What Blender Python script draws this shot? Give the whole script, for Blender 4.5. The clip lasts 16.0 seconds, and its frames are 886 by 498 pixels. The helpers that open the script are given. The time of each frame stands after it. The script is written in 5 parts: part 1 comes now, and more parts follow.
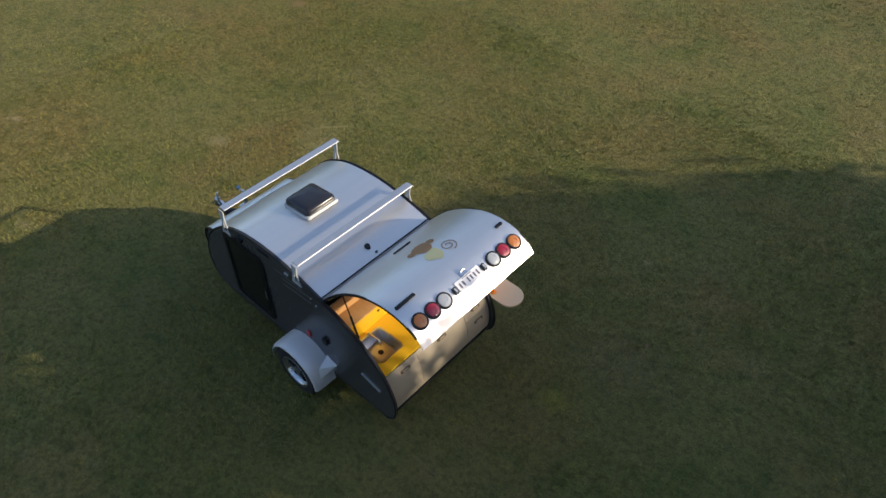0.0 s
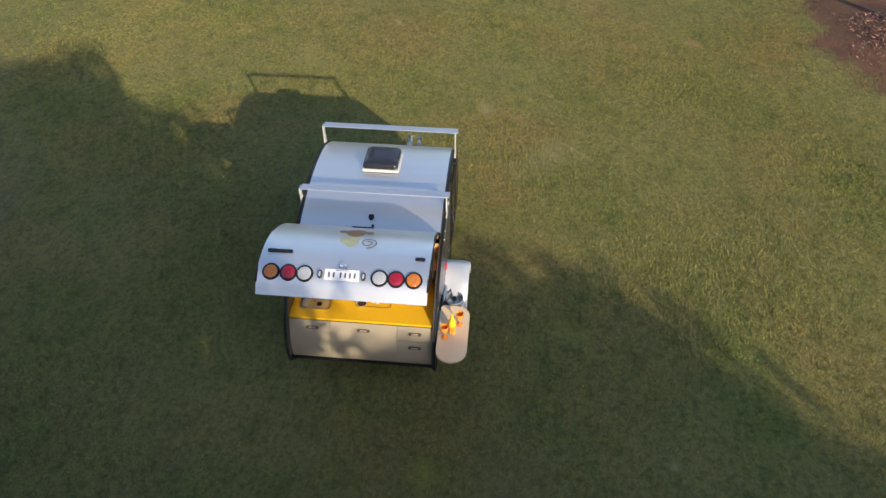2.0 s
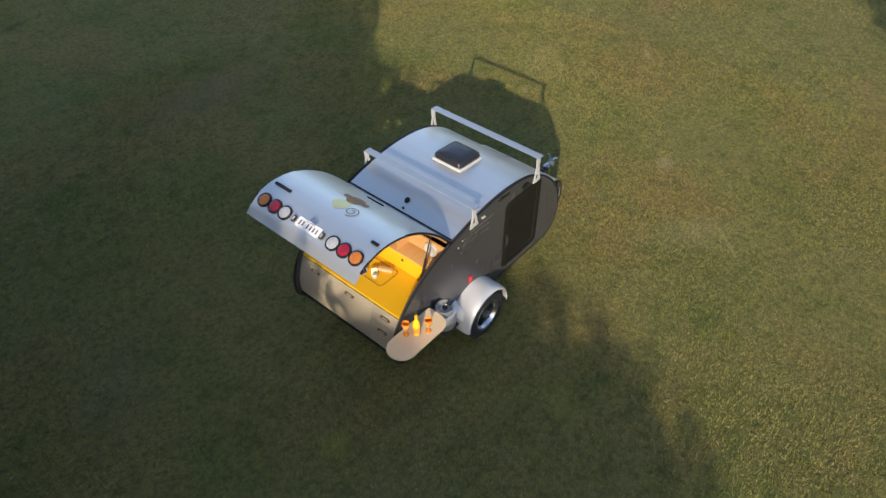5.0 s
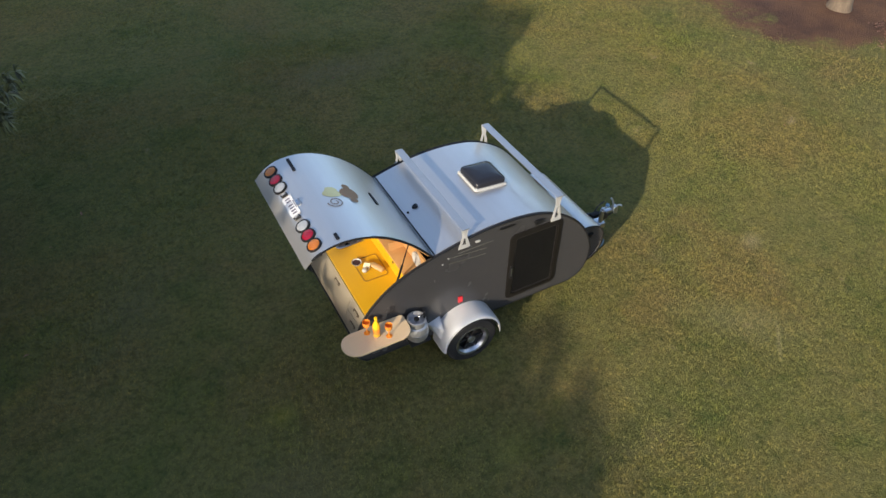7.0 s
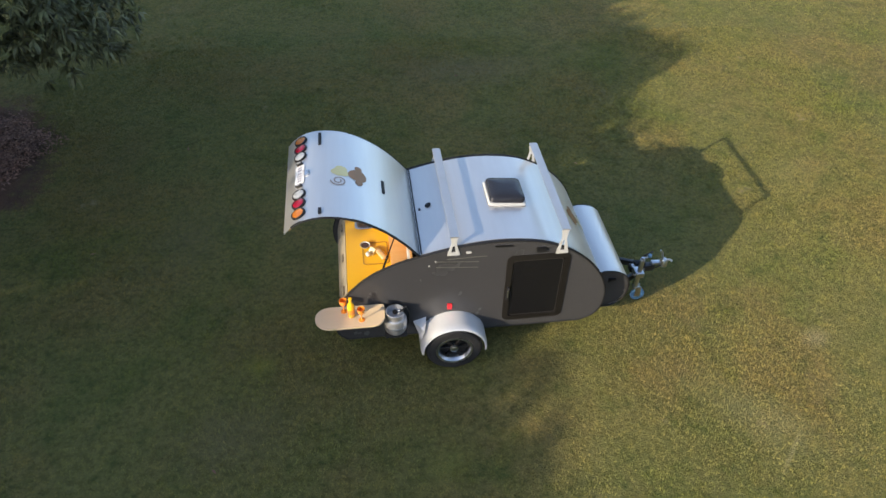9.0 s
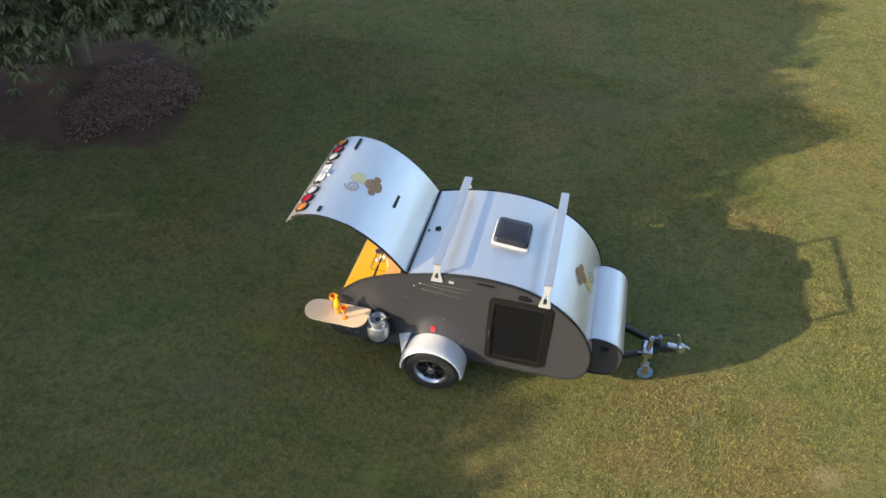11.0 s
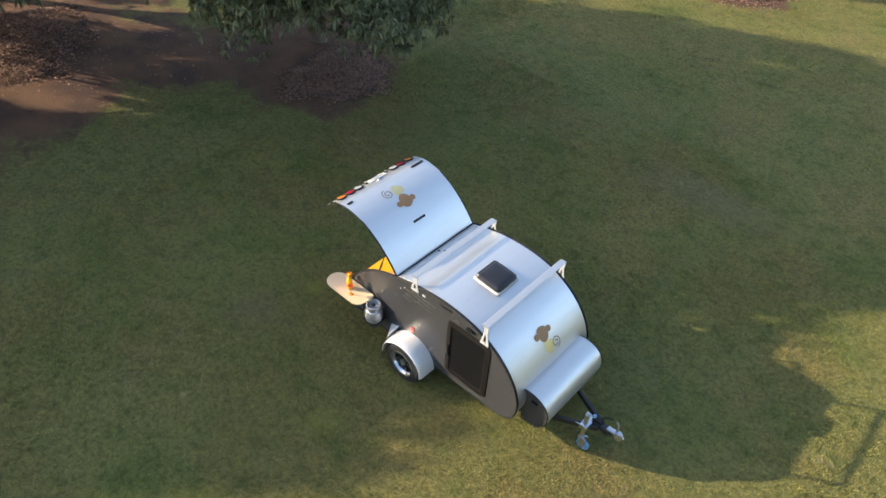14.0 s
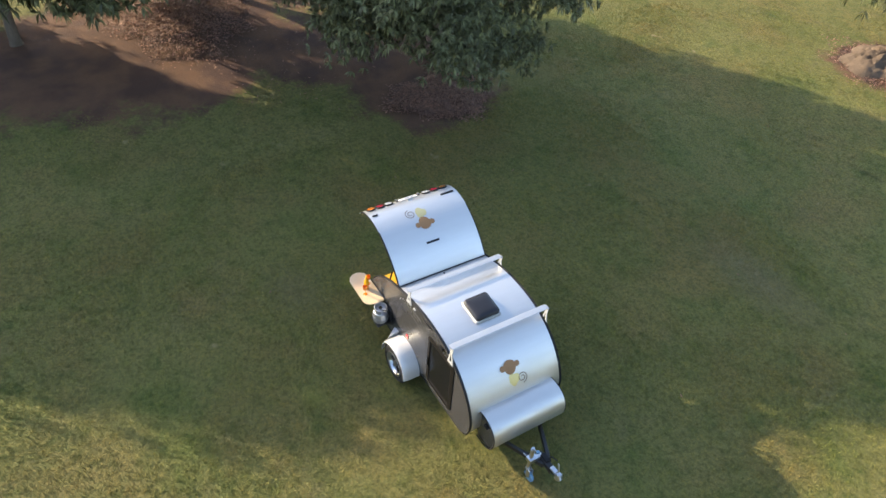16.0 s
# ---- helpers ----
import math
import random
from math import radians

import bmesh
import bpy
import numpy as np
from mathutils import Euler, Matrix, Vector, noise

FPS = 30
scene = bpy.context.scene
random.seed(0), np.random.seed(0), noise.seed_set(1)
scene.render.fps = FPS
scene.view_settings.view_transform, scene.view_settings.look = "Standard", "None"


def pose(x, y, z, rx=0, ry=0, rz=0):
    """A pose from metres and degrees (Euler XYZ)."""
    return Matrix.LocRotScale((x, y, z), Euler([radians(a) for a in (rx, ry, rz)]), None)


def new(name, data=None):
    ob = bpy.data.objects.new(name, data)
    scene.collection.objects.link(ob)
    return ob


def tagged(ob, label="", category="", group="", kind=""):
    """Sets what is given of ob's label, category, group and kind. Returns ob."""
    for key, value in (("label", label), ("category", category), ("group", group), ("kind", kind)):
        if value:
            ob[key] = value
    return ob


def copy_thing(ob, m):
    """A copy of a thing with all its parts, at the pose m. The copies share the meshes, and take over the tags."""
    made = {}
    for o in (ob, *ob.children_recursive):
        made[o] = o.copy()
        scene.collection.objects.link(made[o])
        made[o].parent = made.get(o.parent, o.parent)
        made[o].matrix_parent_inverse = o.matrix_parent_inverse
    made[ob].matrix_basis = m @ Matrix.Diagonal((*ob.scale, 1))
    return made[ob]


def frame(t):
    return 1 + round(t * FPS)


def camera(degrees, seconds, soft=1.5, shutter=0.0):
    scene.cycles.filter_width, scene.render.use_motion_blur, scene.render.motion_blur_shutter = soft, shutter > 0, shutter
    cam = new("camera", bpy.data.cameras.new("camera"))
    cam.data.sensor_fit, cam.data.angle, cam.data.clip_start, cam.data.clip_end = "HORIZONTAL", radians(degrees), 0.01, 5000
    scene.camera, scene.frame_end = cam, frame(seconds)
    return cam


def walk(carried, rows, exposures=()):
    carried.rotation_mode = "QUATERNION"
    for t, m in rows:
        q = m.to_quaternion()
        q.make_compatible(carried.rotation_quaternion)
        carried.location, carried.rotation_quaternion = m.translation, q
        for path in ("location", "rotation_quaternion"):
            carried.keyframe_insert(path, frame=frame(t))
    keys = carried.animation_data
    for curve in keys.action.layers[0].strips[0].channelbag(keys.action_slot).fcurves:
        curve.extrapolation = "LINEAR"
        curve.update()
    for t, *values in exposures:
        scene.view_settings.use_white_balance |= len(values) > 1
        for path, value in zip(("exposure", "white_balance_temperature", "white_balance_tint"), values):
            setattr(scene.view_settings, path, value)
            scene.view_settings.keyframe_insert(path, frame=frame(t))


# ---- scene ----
cam = camera(64.2, 16.0, soft=1.5)
# seconds, eye (x, y, z), turn (rx, ry, rz)
PATH = [
    (0.00, -4.177, 3.296, 6.836, 44.32, -0.22, -138.06),
    (0.50, -5.003, 2.279, 6.850, 44.67, -0.10, -123.41),
    (1.00, -5.549, 1.002, 6.818, 45.00, 0.02, -109.21),
    (1.50, -5.789, -0.365, 6.742, 45.43, 0.09, -94.75),
    (2.00, -5.757, -1.290, 6.676, 45.71, 0.06, -84.73),
    (2.50, -5.662, -1.824, 6.665, 45.85, 0.04, -78.74),
    (3.00, -5.498, -2.358, 6.640, 46.01, -0.04, -72.19),
    (3.50, -5.315, -2.832, 6.610, 46.19, -0.08, -66.24),
    (4.00, -5.085, -3.318, 6.598, 46.35, -0.05, -60.36),
    (4.60, -4.786, -3.868, 6.585, 46.54, -0.09, -53.68),
    (5.25, -4.361, -4.398, 6.590, 46.73, -0.20, -47.05),
    (5.90, -3.847, -4.851, 6.602, 46.91, -0.33, -40.54),
    (6.50, -3.313, -5.193, 6.609, 47.07, -0.44, -34.19),
    (7.00, -2.838, -5.473, 6.612, 47.21, -0.54, -28.29),
    (7.50, -2.383, -5.697, 6.610, 47.35, -0.61, -23.09),
    (8.00, -1.877, -5.894, 6.609, 47.50, -0.73, -17.55),
    (8.50, -1.398, -6.030, 6.604, 47.60, -0.85, -12.54),
    (9.10, -0.791, -6.182, 6.611, 47.73, -1.01, -6.19),
    (9.75, -0.110, -6.242, 6.657, 47.83, -1.23, 0.70),
    (10.40, 0.571, -6.201, 6.764, 47.89, -1.46, 7.51),
    (11.00, 1.181, -6.077, 6.938, 47.91, -1.67, 13.68),
    (11.50, 1.649, -5.946, 7.104, 47.90, -1.85, 18.80),
    (12.00, 2.172, -5.806, 7.297, 47.91, -2.02, 23.83),
    (12.50, 2.673, -5.735, 7.488, 47.86, -2.17, 28.16),
    (13.00, 3.242, -5.670, 7.694, 47.82, -2.37, 33.17),
    (13.50, 3.771, -5.582, 7.898, 47.71, -2.51, 37.64),
    (14.00, 4.313, -5.460, 8.129, 47.60, -2.69, 42.35),
    (14.50, 4.820, -5.247, 8.385, 47.48, -2.78, 46.10),
    (15.00, 5.316, -4.991, 8.702, 47.48, -2.88, 49.51),
    (15.50, 5.726, -4.710, 8.967, 47.37, -3.11, 54.57),
    (16.00, 6.068, -4.330, 9.162, 47.29, -3.27, 59.32),
]
EXPOSURES = [(0.0, 1.03, 6550, 15), (1.4, 1.43, 6550, 15), (2.2, 1.22, 6550, 15), (3.5, 1.12, 6550, 14), (7.0, 1.09, 6600, 14), (8.5, 1.32, 6650, 14), (11.0, 1.68, 6800, 13), (12.5, 1.76, 6850, 13), (16.0, 2.02, 6900, 13)]
walk(cam, [(t, pose(*p)) for t, *p in PATH], EXPOSURES)

# ---- light ----
SUN_DIR = Vector((0.797, 0.489, -0.359))          # the way the sunlight travels
SUN_EL, SUN_AZ = radians(21.05), math.atan2(-0.852, -0.524)
world = bpy.data.worlds.new("sky")
scene.world = world
world.use_nodes = True
wn = world.node_tree
sky = wn.nodes.new("ShaderNodeTexSky")
sky.sky_type = "NISHITA"
sky.sun_disc = False
sky.sun_elevation, sky.sun_rotation = SUN_EL, SUN_AZ
sky.air_density, sky.dust_density, sky.ozone_density = 1.0, 1.0, 1.3
wn.nodes["Background"].inputs["Strength"].default_value = 0.15
wn.links.new(sky.outputs[0], wn.nodes["Background"].inputs["Color"])
lamp = bpy.data.lights.new("sun", "SUN")
lamp.energy, lamp.angle, lamp.color = 3.05, radians(0.5), (1.0, 0.885, 0.66)
sun = new("sun", lamp)
sun.rotation_euler = SUN_DIR.to_track_quat("-Z", "Y").to_euler()
sun.location = (-20, -12, 14)


# ---- materials ----
def mat(name, color, rough=0.5, metal=0.0, vary=0.12, scale=6.0, fine=60.0, bump=0.0, bump_scale=80.0, second=None,
        spread=0.5, coat=0.0, island=0.0, objrand=0.0, stretch=(1, 1, 1), rough_vary=0.08, spec=0.5):
    """A surface with variation at two scales, fine relief and uneven gloss."""
    m = bpy.data.materials.new(name)
    m.use_nodes = True
    t = m.node_tree
    N, L = t.nodes, t.links
    b = N["Principled BSDF"]
    b.inputs["Metallic"].default_value = metal
    b.inputs["Coat Weight"].default_value = coat
    b.inputs["Specular IOR Level"].default_value = spec
    co = N.new("ShaderNodeTexCoord")
    mp = N.new("ShaderNodeMapping")
    mp.inputs["Scale"].default_value = stretch
    L.new(co.outputs["Object"], mp.inputs["Vector"])
    n1, n2 = N.new("ShaderNodeTexNoise"), N.new("ShaderNodeTexNoise")
    n1.inputs["Scale"].default_value, n2.inputs["Scale"].default_value = scale, fine
    n1.inputs["Detail"].default_value, n2.inputs["Detail"].default_value = 5, 3
    for n in (n1, n2):
        L.new(mp.outputs[0], n.inputs["Vector"])
    second = second or tuple(c * 0.55 for c in color)
    r1 = N.new("ShaderNodeMapRange")
    r1.inputs["From Min"].default_value, r1.inputs["From Max"].default_value = 0.5 - spread / 2, 0.5 + spread / 2
    L.new(n1.outputs["Fac"], r1.inputs["Value"])
    mx = N.new("ShaderNodeMix")
    mx.data_type = "RGBA"
    mx.inputs["A"].default_value, mx.inputs["B"].default_value = (*color, 1), (*second, 1)
    mul = N.new("ShaderNodeMath")
    mul.operation = "MULTIPLY"
    mul.inputs[1].default_value = min(1.0, vary * 3)
    L.new(r1.outputs[0], mul.inputs[0])
    L.new(mul.outputs[0], mx.inputs["Factor"])
    hsv = N.new("ShaderNodeHueSaturation")
    L.new(mx.outputs["Result"], hsv.inputs["Color"])
    val = N.new("ShaderNodeMapRange")
    val.inputs["To Min"].default_value, val.inputs["To Max"].default_value = 1 - vary, 1 + vary
    L.new(n2.outputs["Fac"], val.inputs["Value"])
    last = val.outputs[0]
    for amount, node, sock in ((island, "ShaderNodeNewGeometry", "Random Per Island"), (objrand, "ShaderNodeObjectInfo", "Random")):
        if amount:
            g = N.new(node)
            rr = N.new("ShaderNodeMapRange")
            rr.inputs["To Min"].default_value, rr.inputs["To Max"].default_value = 1 - amount, 1 + amount
            L.new(g.outputs[sock], rr.inputs["Value"])
            mm = N.new("ShaderNodeMath")
            mm.operation = "MULTIPLY"
            L.new(last, mm.inputs[0])
            L.new(rr.outputs[0], mm.inputs[1])
            last = mm.outputs[0]
    L.new(last, hsv.inputs["Value"])
    L.new(hsv.outputs[0], b.inputs["Base Color"])
    rg = N.new("ShaderNodeMapRange")
    rg.inputs["To Min"].default_value, rg.inputs["To Max"].default_value = max(0.02, rough - rough_vary), min(1, rough + rough_vary)
    L.new(n1.outputs["Fac"], rg.inputs["Value"])
    L.new(rg.outputs[0], b.inputs["Roughness"])
    if bump:
        nb = N.new("ShaderNodeTexNoise")
        nb.inputs["Scale"].default_value, nb.inputs["Detail"].default_value = bump_scale, 4
        L.new(mp.outputs[0], nb.inputs["Vector"])
        bu = N.new("ShaderNodeBump")
        bu.inputs["Strength"].default_value, bu.inputs["Distance"].default_value = bump, 0.01
        L.new(nb.outputs["Fac"], bu.inputs["Height"])
        L.new(bu.outputs[0], b.inputs["Normal"])
    return m


ALU = mat("brushed_aluminium", (0.655, 0.638, 0.615), 0.40, 0.86, vary=0.03, scale=2.5, fine=40, bump=0.04, bump_scale=6, stretch=(6, 0.5, 6), rough_vary=0.06)
ALU_DULL = mat("rail_aluminium", (0.54, 0.535, 0.53), 0.50, 0.9, vary=0.05, scale=5)
CHROME = mat("galvanised_steel", (0.60, 0.62, 0.65), 0.3, 1.0, vary=0.12, scale=14)
GREY = mat("charcoal_panel", (0.044, 0.0435, 0.046), 0.25, 0.0, spec=0.4, vary=0.06, scale=3, fine=30, bump=0.02, bump_scale=5)
BLACK = mat("black_trim", (0.010, 0.010, 0.011), 0.5, spec=0.25, vary=0.15, scale=10)
RUBBER = mat("tyre_rubber", (0.014, 0.014, 0.015), 0.8, vary=0.2, scale=20, bump=0.2)
STEEL_BLACK = mat("black_steel", (0.016, 0.016, 0.018), 0.4, vary=0.2, scale=12, bump=0.1)
YELLOW = mat("yellow_laminate", (0.66, 0.37, 0.012), 0.38, vary=0.05, scale=3, second=(0.58, 0.31, 0.010))
CREAM = mat("cream_panel", (0.265, 0.225, 0.165), 0.42, vary=0.05, scale=3, second=(0.235, 0.20, 0.145))
WOOD = mat("plywood", (0.50, 0.28, 0.11), 0.5, vary=0.12, scale=4, stretch=(1, 8, 8), second=(0.34, 0.17, 0.06))
BOARD = mat("birch_board", (0.68, 0.50, 0.30), 0.42, vary=0.06, scale=5, stretch=(1, 9, 9), second=(0.52, 0.38, 0.25))
WHITE = mat("white_plastic", (0.40, 0.40, 0.39), 0.4, vary=0.05)
FENDER = mat("painted_fender", (0.61, 0.605, 0.60), 0.36, 0.2, vary=0.05, scale=4)
SMOKE = mat("smoked_acrylic", (0.020, 0.020, 0.024), 0.2, vary=0.1, spec=0.35)
PANE = mat("dark_window_pane", (0.008, 0.008, 0.009), 0.12, vary=0.1, spec=0.2)
FRAME = mat("dark_brown_frame", (0.0125, 0.0112, 0.0098), 0.5, vary=0.15, scale=10, spec=0.15)
SEAL = mat("dark_window_seal", (0.030, 0.026, 0.024), 0.5, vary=0.15, scale=12)
AMBER = mat("amber_lens", (0.42, 0.13, 0.015), 0.25, vary=0.15, fine=220, bump=0.25, bump_scale=260, coat=0.4)
RED = mat("red_lens", (0.25, 0.004, 0.018), 0.22, vary=0.15, fine=220, bump=0.25, bump_scale=260, coat=0.4)
CLEAR = mat("clear_lens", (0.32, 0.335, 0.35), 0.2, vary=0.15, fine=220, bump=0.25, bump_scale=260, coat=0.4)
REDMARK = mat("red_reflector", (0.6, 0.02, 0.03), 0.3, vary=0.1)
BROWN = mat("brown_decal", (0.30, 0.145, 0.055), 0.45, vary=0.05)
PALE = mat("pale_yellow_decal", (0.66, 0.56, 0.28), 0.40, 0.8, vary=0.05)
INK = mat("grey_brown_line", (0.20, 0.15, 0.11), 0.45, vary=0.05)
OCHRE = mat("ochre_border", (0.36, 0.19, 0.02), 0.45, vary=0.1)
STRIPE = mat("pale_stripe", (0.11, 0.11, 0.092), 0.45, vary=0.1)
PLATE = mat("number_plate_white", (0.62, 0.62, 0.62), 0.4, vary=0.04)
PLATE_INK = mat("plate_ink", (0.10, 0.09, 0.13), 0.5, vary=0.1)
GAS = mat("gas_bottle_paint", (0.52, 0.52, 0.53), 0.33, 0.75, vary=0.1, scale=9)
BLUE = mat("blue_plastic", (0.11, 0.24, 0.38), 0.4, vary=0.1)
BOTTLE = mat("yellow_bottle", (0.95, 0.52, 0.02), 0.18, vary=0.06, coat=0.6)
GOBLET = mat("orange_goblet", (0.85, 0.27, 0.03), 0.2, vary=0.08, coat=0.6)
HANDLE = mat("bronze_pull", (0.10, 0.072, 0.05), 0.4, 0.5, vary=0.15)
BREAD = mat("bread_crust", (0.55, 0.36, 0.18), 0.7, vary=0.2, scale=40)
DARKFOOD = mat("dark_dip", (0.07, 0.03, 0.02), 0.4, vary=0.3, scale=50)
BARK = mat("bark", (0.16, 0.122, 0.09), 0.9, vary=0.3, scale=9, fine=40, bump=0.9, bump_scale=30, stretch=(1, 1, 0.3))
LEAF = mat("tree_leaf", (0.120, 0.120, 0.050), 0.5, vary=0.25, scale=1.2, fine=9, second=(0.070, 0.078, 0.034), island=0.6, spec=0.3)
LITTER = mat("dead_leaf", (0.30, 0.150, 0.098), 0.75, vary=0.3, scale=3, fine=16, second=(0.17, 0.10, 0.075), island=0.6)
MOUND = mat("dug_soil", (0.125, 0.092, 0.066), 0.95, vary=0.25, scale=4, fine=30, second=(0.075, 0.054, 0.040), bump=0.8, bump_scale=25, spec=0.1)

# patches of bare soil round the trees: centre, half axes, turn in degrees
SOIL = [(-12.7, -1.7, 3.6, 4.6, 10), (-8.3, 4.1, 2.6, 2.0, -20), (-10.5, 1.9, 2.3, 1.5, 35), (7.7, -9.5, 2.3, 2.3, 0), (12.1, 4.2, 2.4, 2.4, 0), (-3.0, 16.45, 1.6, 1.5, 0)]


# worn, faded or lusher spots in the lawn and one painted sun dapple: centre, half axes, turn, colour, strength
SPOTS = [(4.52, -1.08, 0.24, 0.17, 20, (0.331, 0.276, 0.166), 0.6), (3.3, -2.1, 0.95, 0.4, -40, (0.255, 0.221, 0.103), 0.7), (3.45, -2.55, 0.42, 0.035, 47, (0.331, 0.290, 0.138), 0.8),
         # first in this row: a dapple of sunlight put into the grass colour as yellow
         (-2.23, -0.75, 0.24, 0.2, 0, (0.248, 0.262, 0.041), 0.6), (1.2, 6.1, 1.7, 0.75, 5, (0.186, 0.145, 0.086), 0.8), (0.05, 11.15, 0.55, 0.13, 10, (0.030, 0.035, 0.016), 0.8),
         (7.16, -4.9, 0.28, 0.2, 30, (0.304, 0.179, 0.110), 0.8), (-0.25, -2.32, 0.35, 0.22, 50, (0.235, 0.228, 0.055), 0.6), (-2.5, -1.7, 0.8, 0.55, 10, (0.166, 0.131, 0.076), 0.6),
         (5.9, 2.2, 0.9, 0.5, 30, (0.221, 0.200, 0.083), 0.6), (-3.4, 1.6, 1, 0.6, 70, (0.166, 0.138, 0.076), 0.5)]


def with_spots(t, colour, position):
    """Mixes the lawn's spots into a colour."""
    N, L = t.nodes, t.links
    n = N.new("ShaderNodeTexNoise")
    n.inputs["Scale"].default_value, n.inputs["Detail"].default_value, n.inputs["Roughness"].default_value = 3.5, 5, 0.7
    L.new(position, n.inputs["Vector"])
    for cx, cy, rx, ry, turn, c, strength in SPOTS:
        mp = N.new("ShaderNodeMapping")
        mp.vector_type = "TEXTURE"
        mp.inputs["Location"].default_value = (cx, cy, 0)
        mp.inputs["Rotation"].default_value = (0, 0, radians(turn))
        mp.inputs["Scale"].default_value = (rx, ry, 1e6)
        L.new(position, mp.inputs["Vector"])
        ln = N.new("ShaderNodeVectorMath")
        ln.operation = "LENGTH"
        L.new(mp.outputs[0], ln.inputs[0])
        ad = N.new("ShaderNodeMath")
        L.new(ln.outputs["Value"], ad.inputs[0])
        L.new(n.outputs["Fac"], ad.inputs[1])
        r = N.new("ShaderNodeMapRange")
        for k, v in (("From Min", 0.6), ("From Max", 1.6), ("To Min", 0.55 * strength), ("To Max", 0.0)):
            r.inputs[k].default_value = v
        L.new(ad.outputs[0], r.inputs["Value"])
        x = N.new("ShaderNodeMix")
        x.data_type = "RGBA"
        x.inputs["B"].default_value = (*c, 1)
        L.new(r.outputs[0], x.inputs["Factor"])
        L.new(colour, x.inputs["A"])
        colour = x.outputs["Result"]
    return colour


def mottle(t, colour, position):
    """Clumps and faded patches of a mixed lawn: lush, dry and thin grass at several sizes."""
    N, L = t.nodes, t.links
    for scale, detail, low, high, tint, amount in ((0.42, 5, 0.47, 0.62, (1.15, 0.965, 1.04), 0.75), (0.75, 6, 0.50, 0.66, (0.72, 0.86, 0.72), 0.85), (3.2, 4, 0.49, 0.66, (0.66, 0.78, 0.70), 0.8), (4.6, 3, 0.53, 0.70, (1.24, 1.15, 0.94), 0.6), (13.0, 3, 0.47, 0.62, (0.62, 0.68, 0.62), 0.8)):
        n = N.new("ShaderNodeTexNoise")
        n.inputs["Scale"].default_value, n.inputs["Detail"].default_value, n.inputs["Roughness"].default_value = scale, detail, 0.66
        off = N.new("ShaderNodeVectorMath")
        off.inputs[1].default_value = (scale * 31.0, scale * 17.0, 0.0)
        L.new(position, off.inputs[0])
        L.new(off.outputs[0], n.inputs["Vector"])
        r = N.new("ShaderNodeMapRange")
        for k, v in (("From Min", low), ("From Max", high), ("To Min", 0.0), ("To Max", amount)):
            r.inputs[k].default_value = v
        L.new(n.outputs["Fac"], r.inputs["Value"])
        x = N.new("ShaderNodeMix")
        x.data_type, x.blend_type = "RGBA", "MULTIPLY"
        x.inputs["B"].default_value = (*tint, 1)
        L.new(r.outputs[0], x.inputs["Factor"])
        L.new(colour, x.inputs["A"])
        colour = x.outputs["Result"]
    return colour


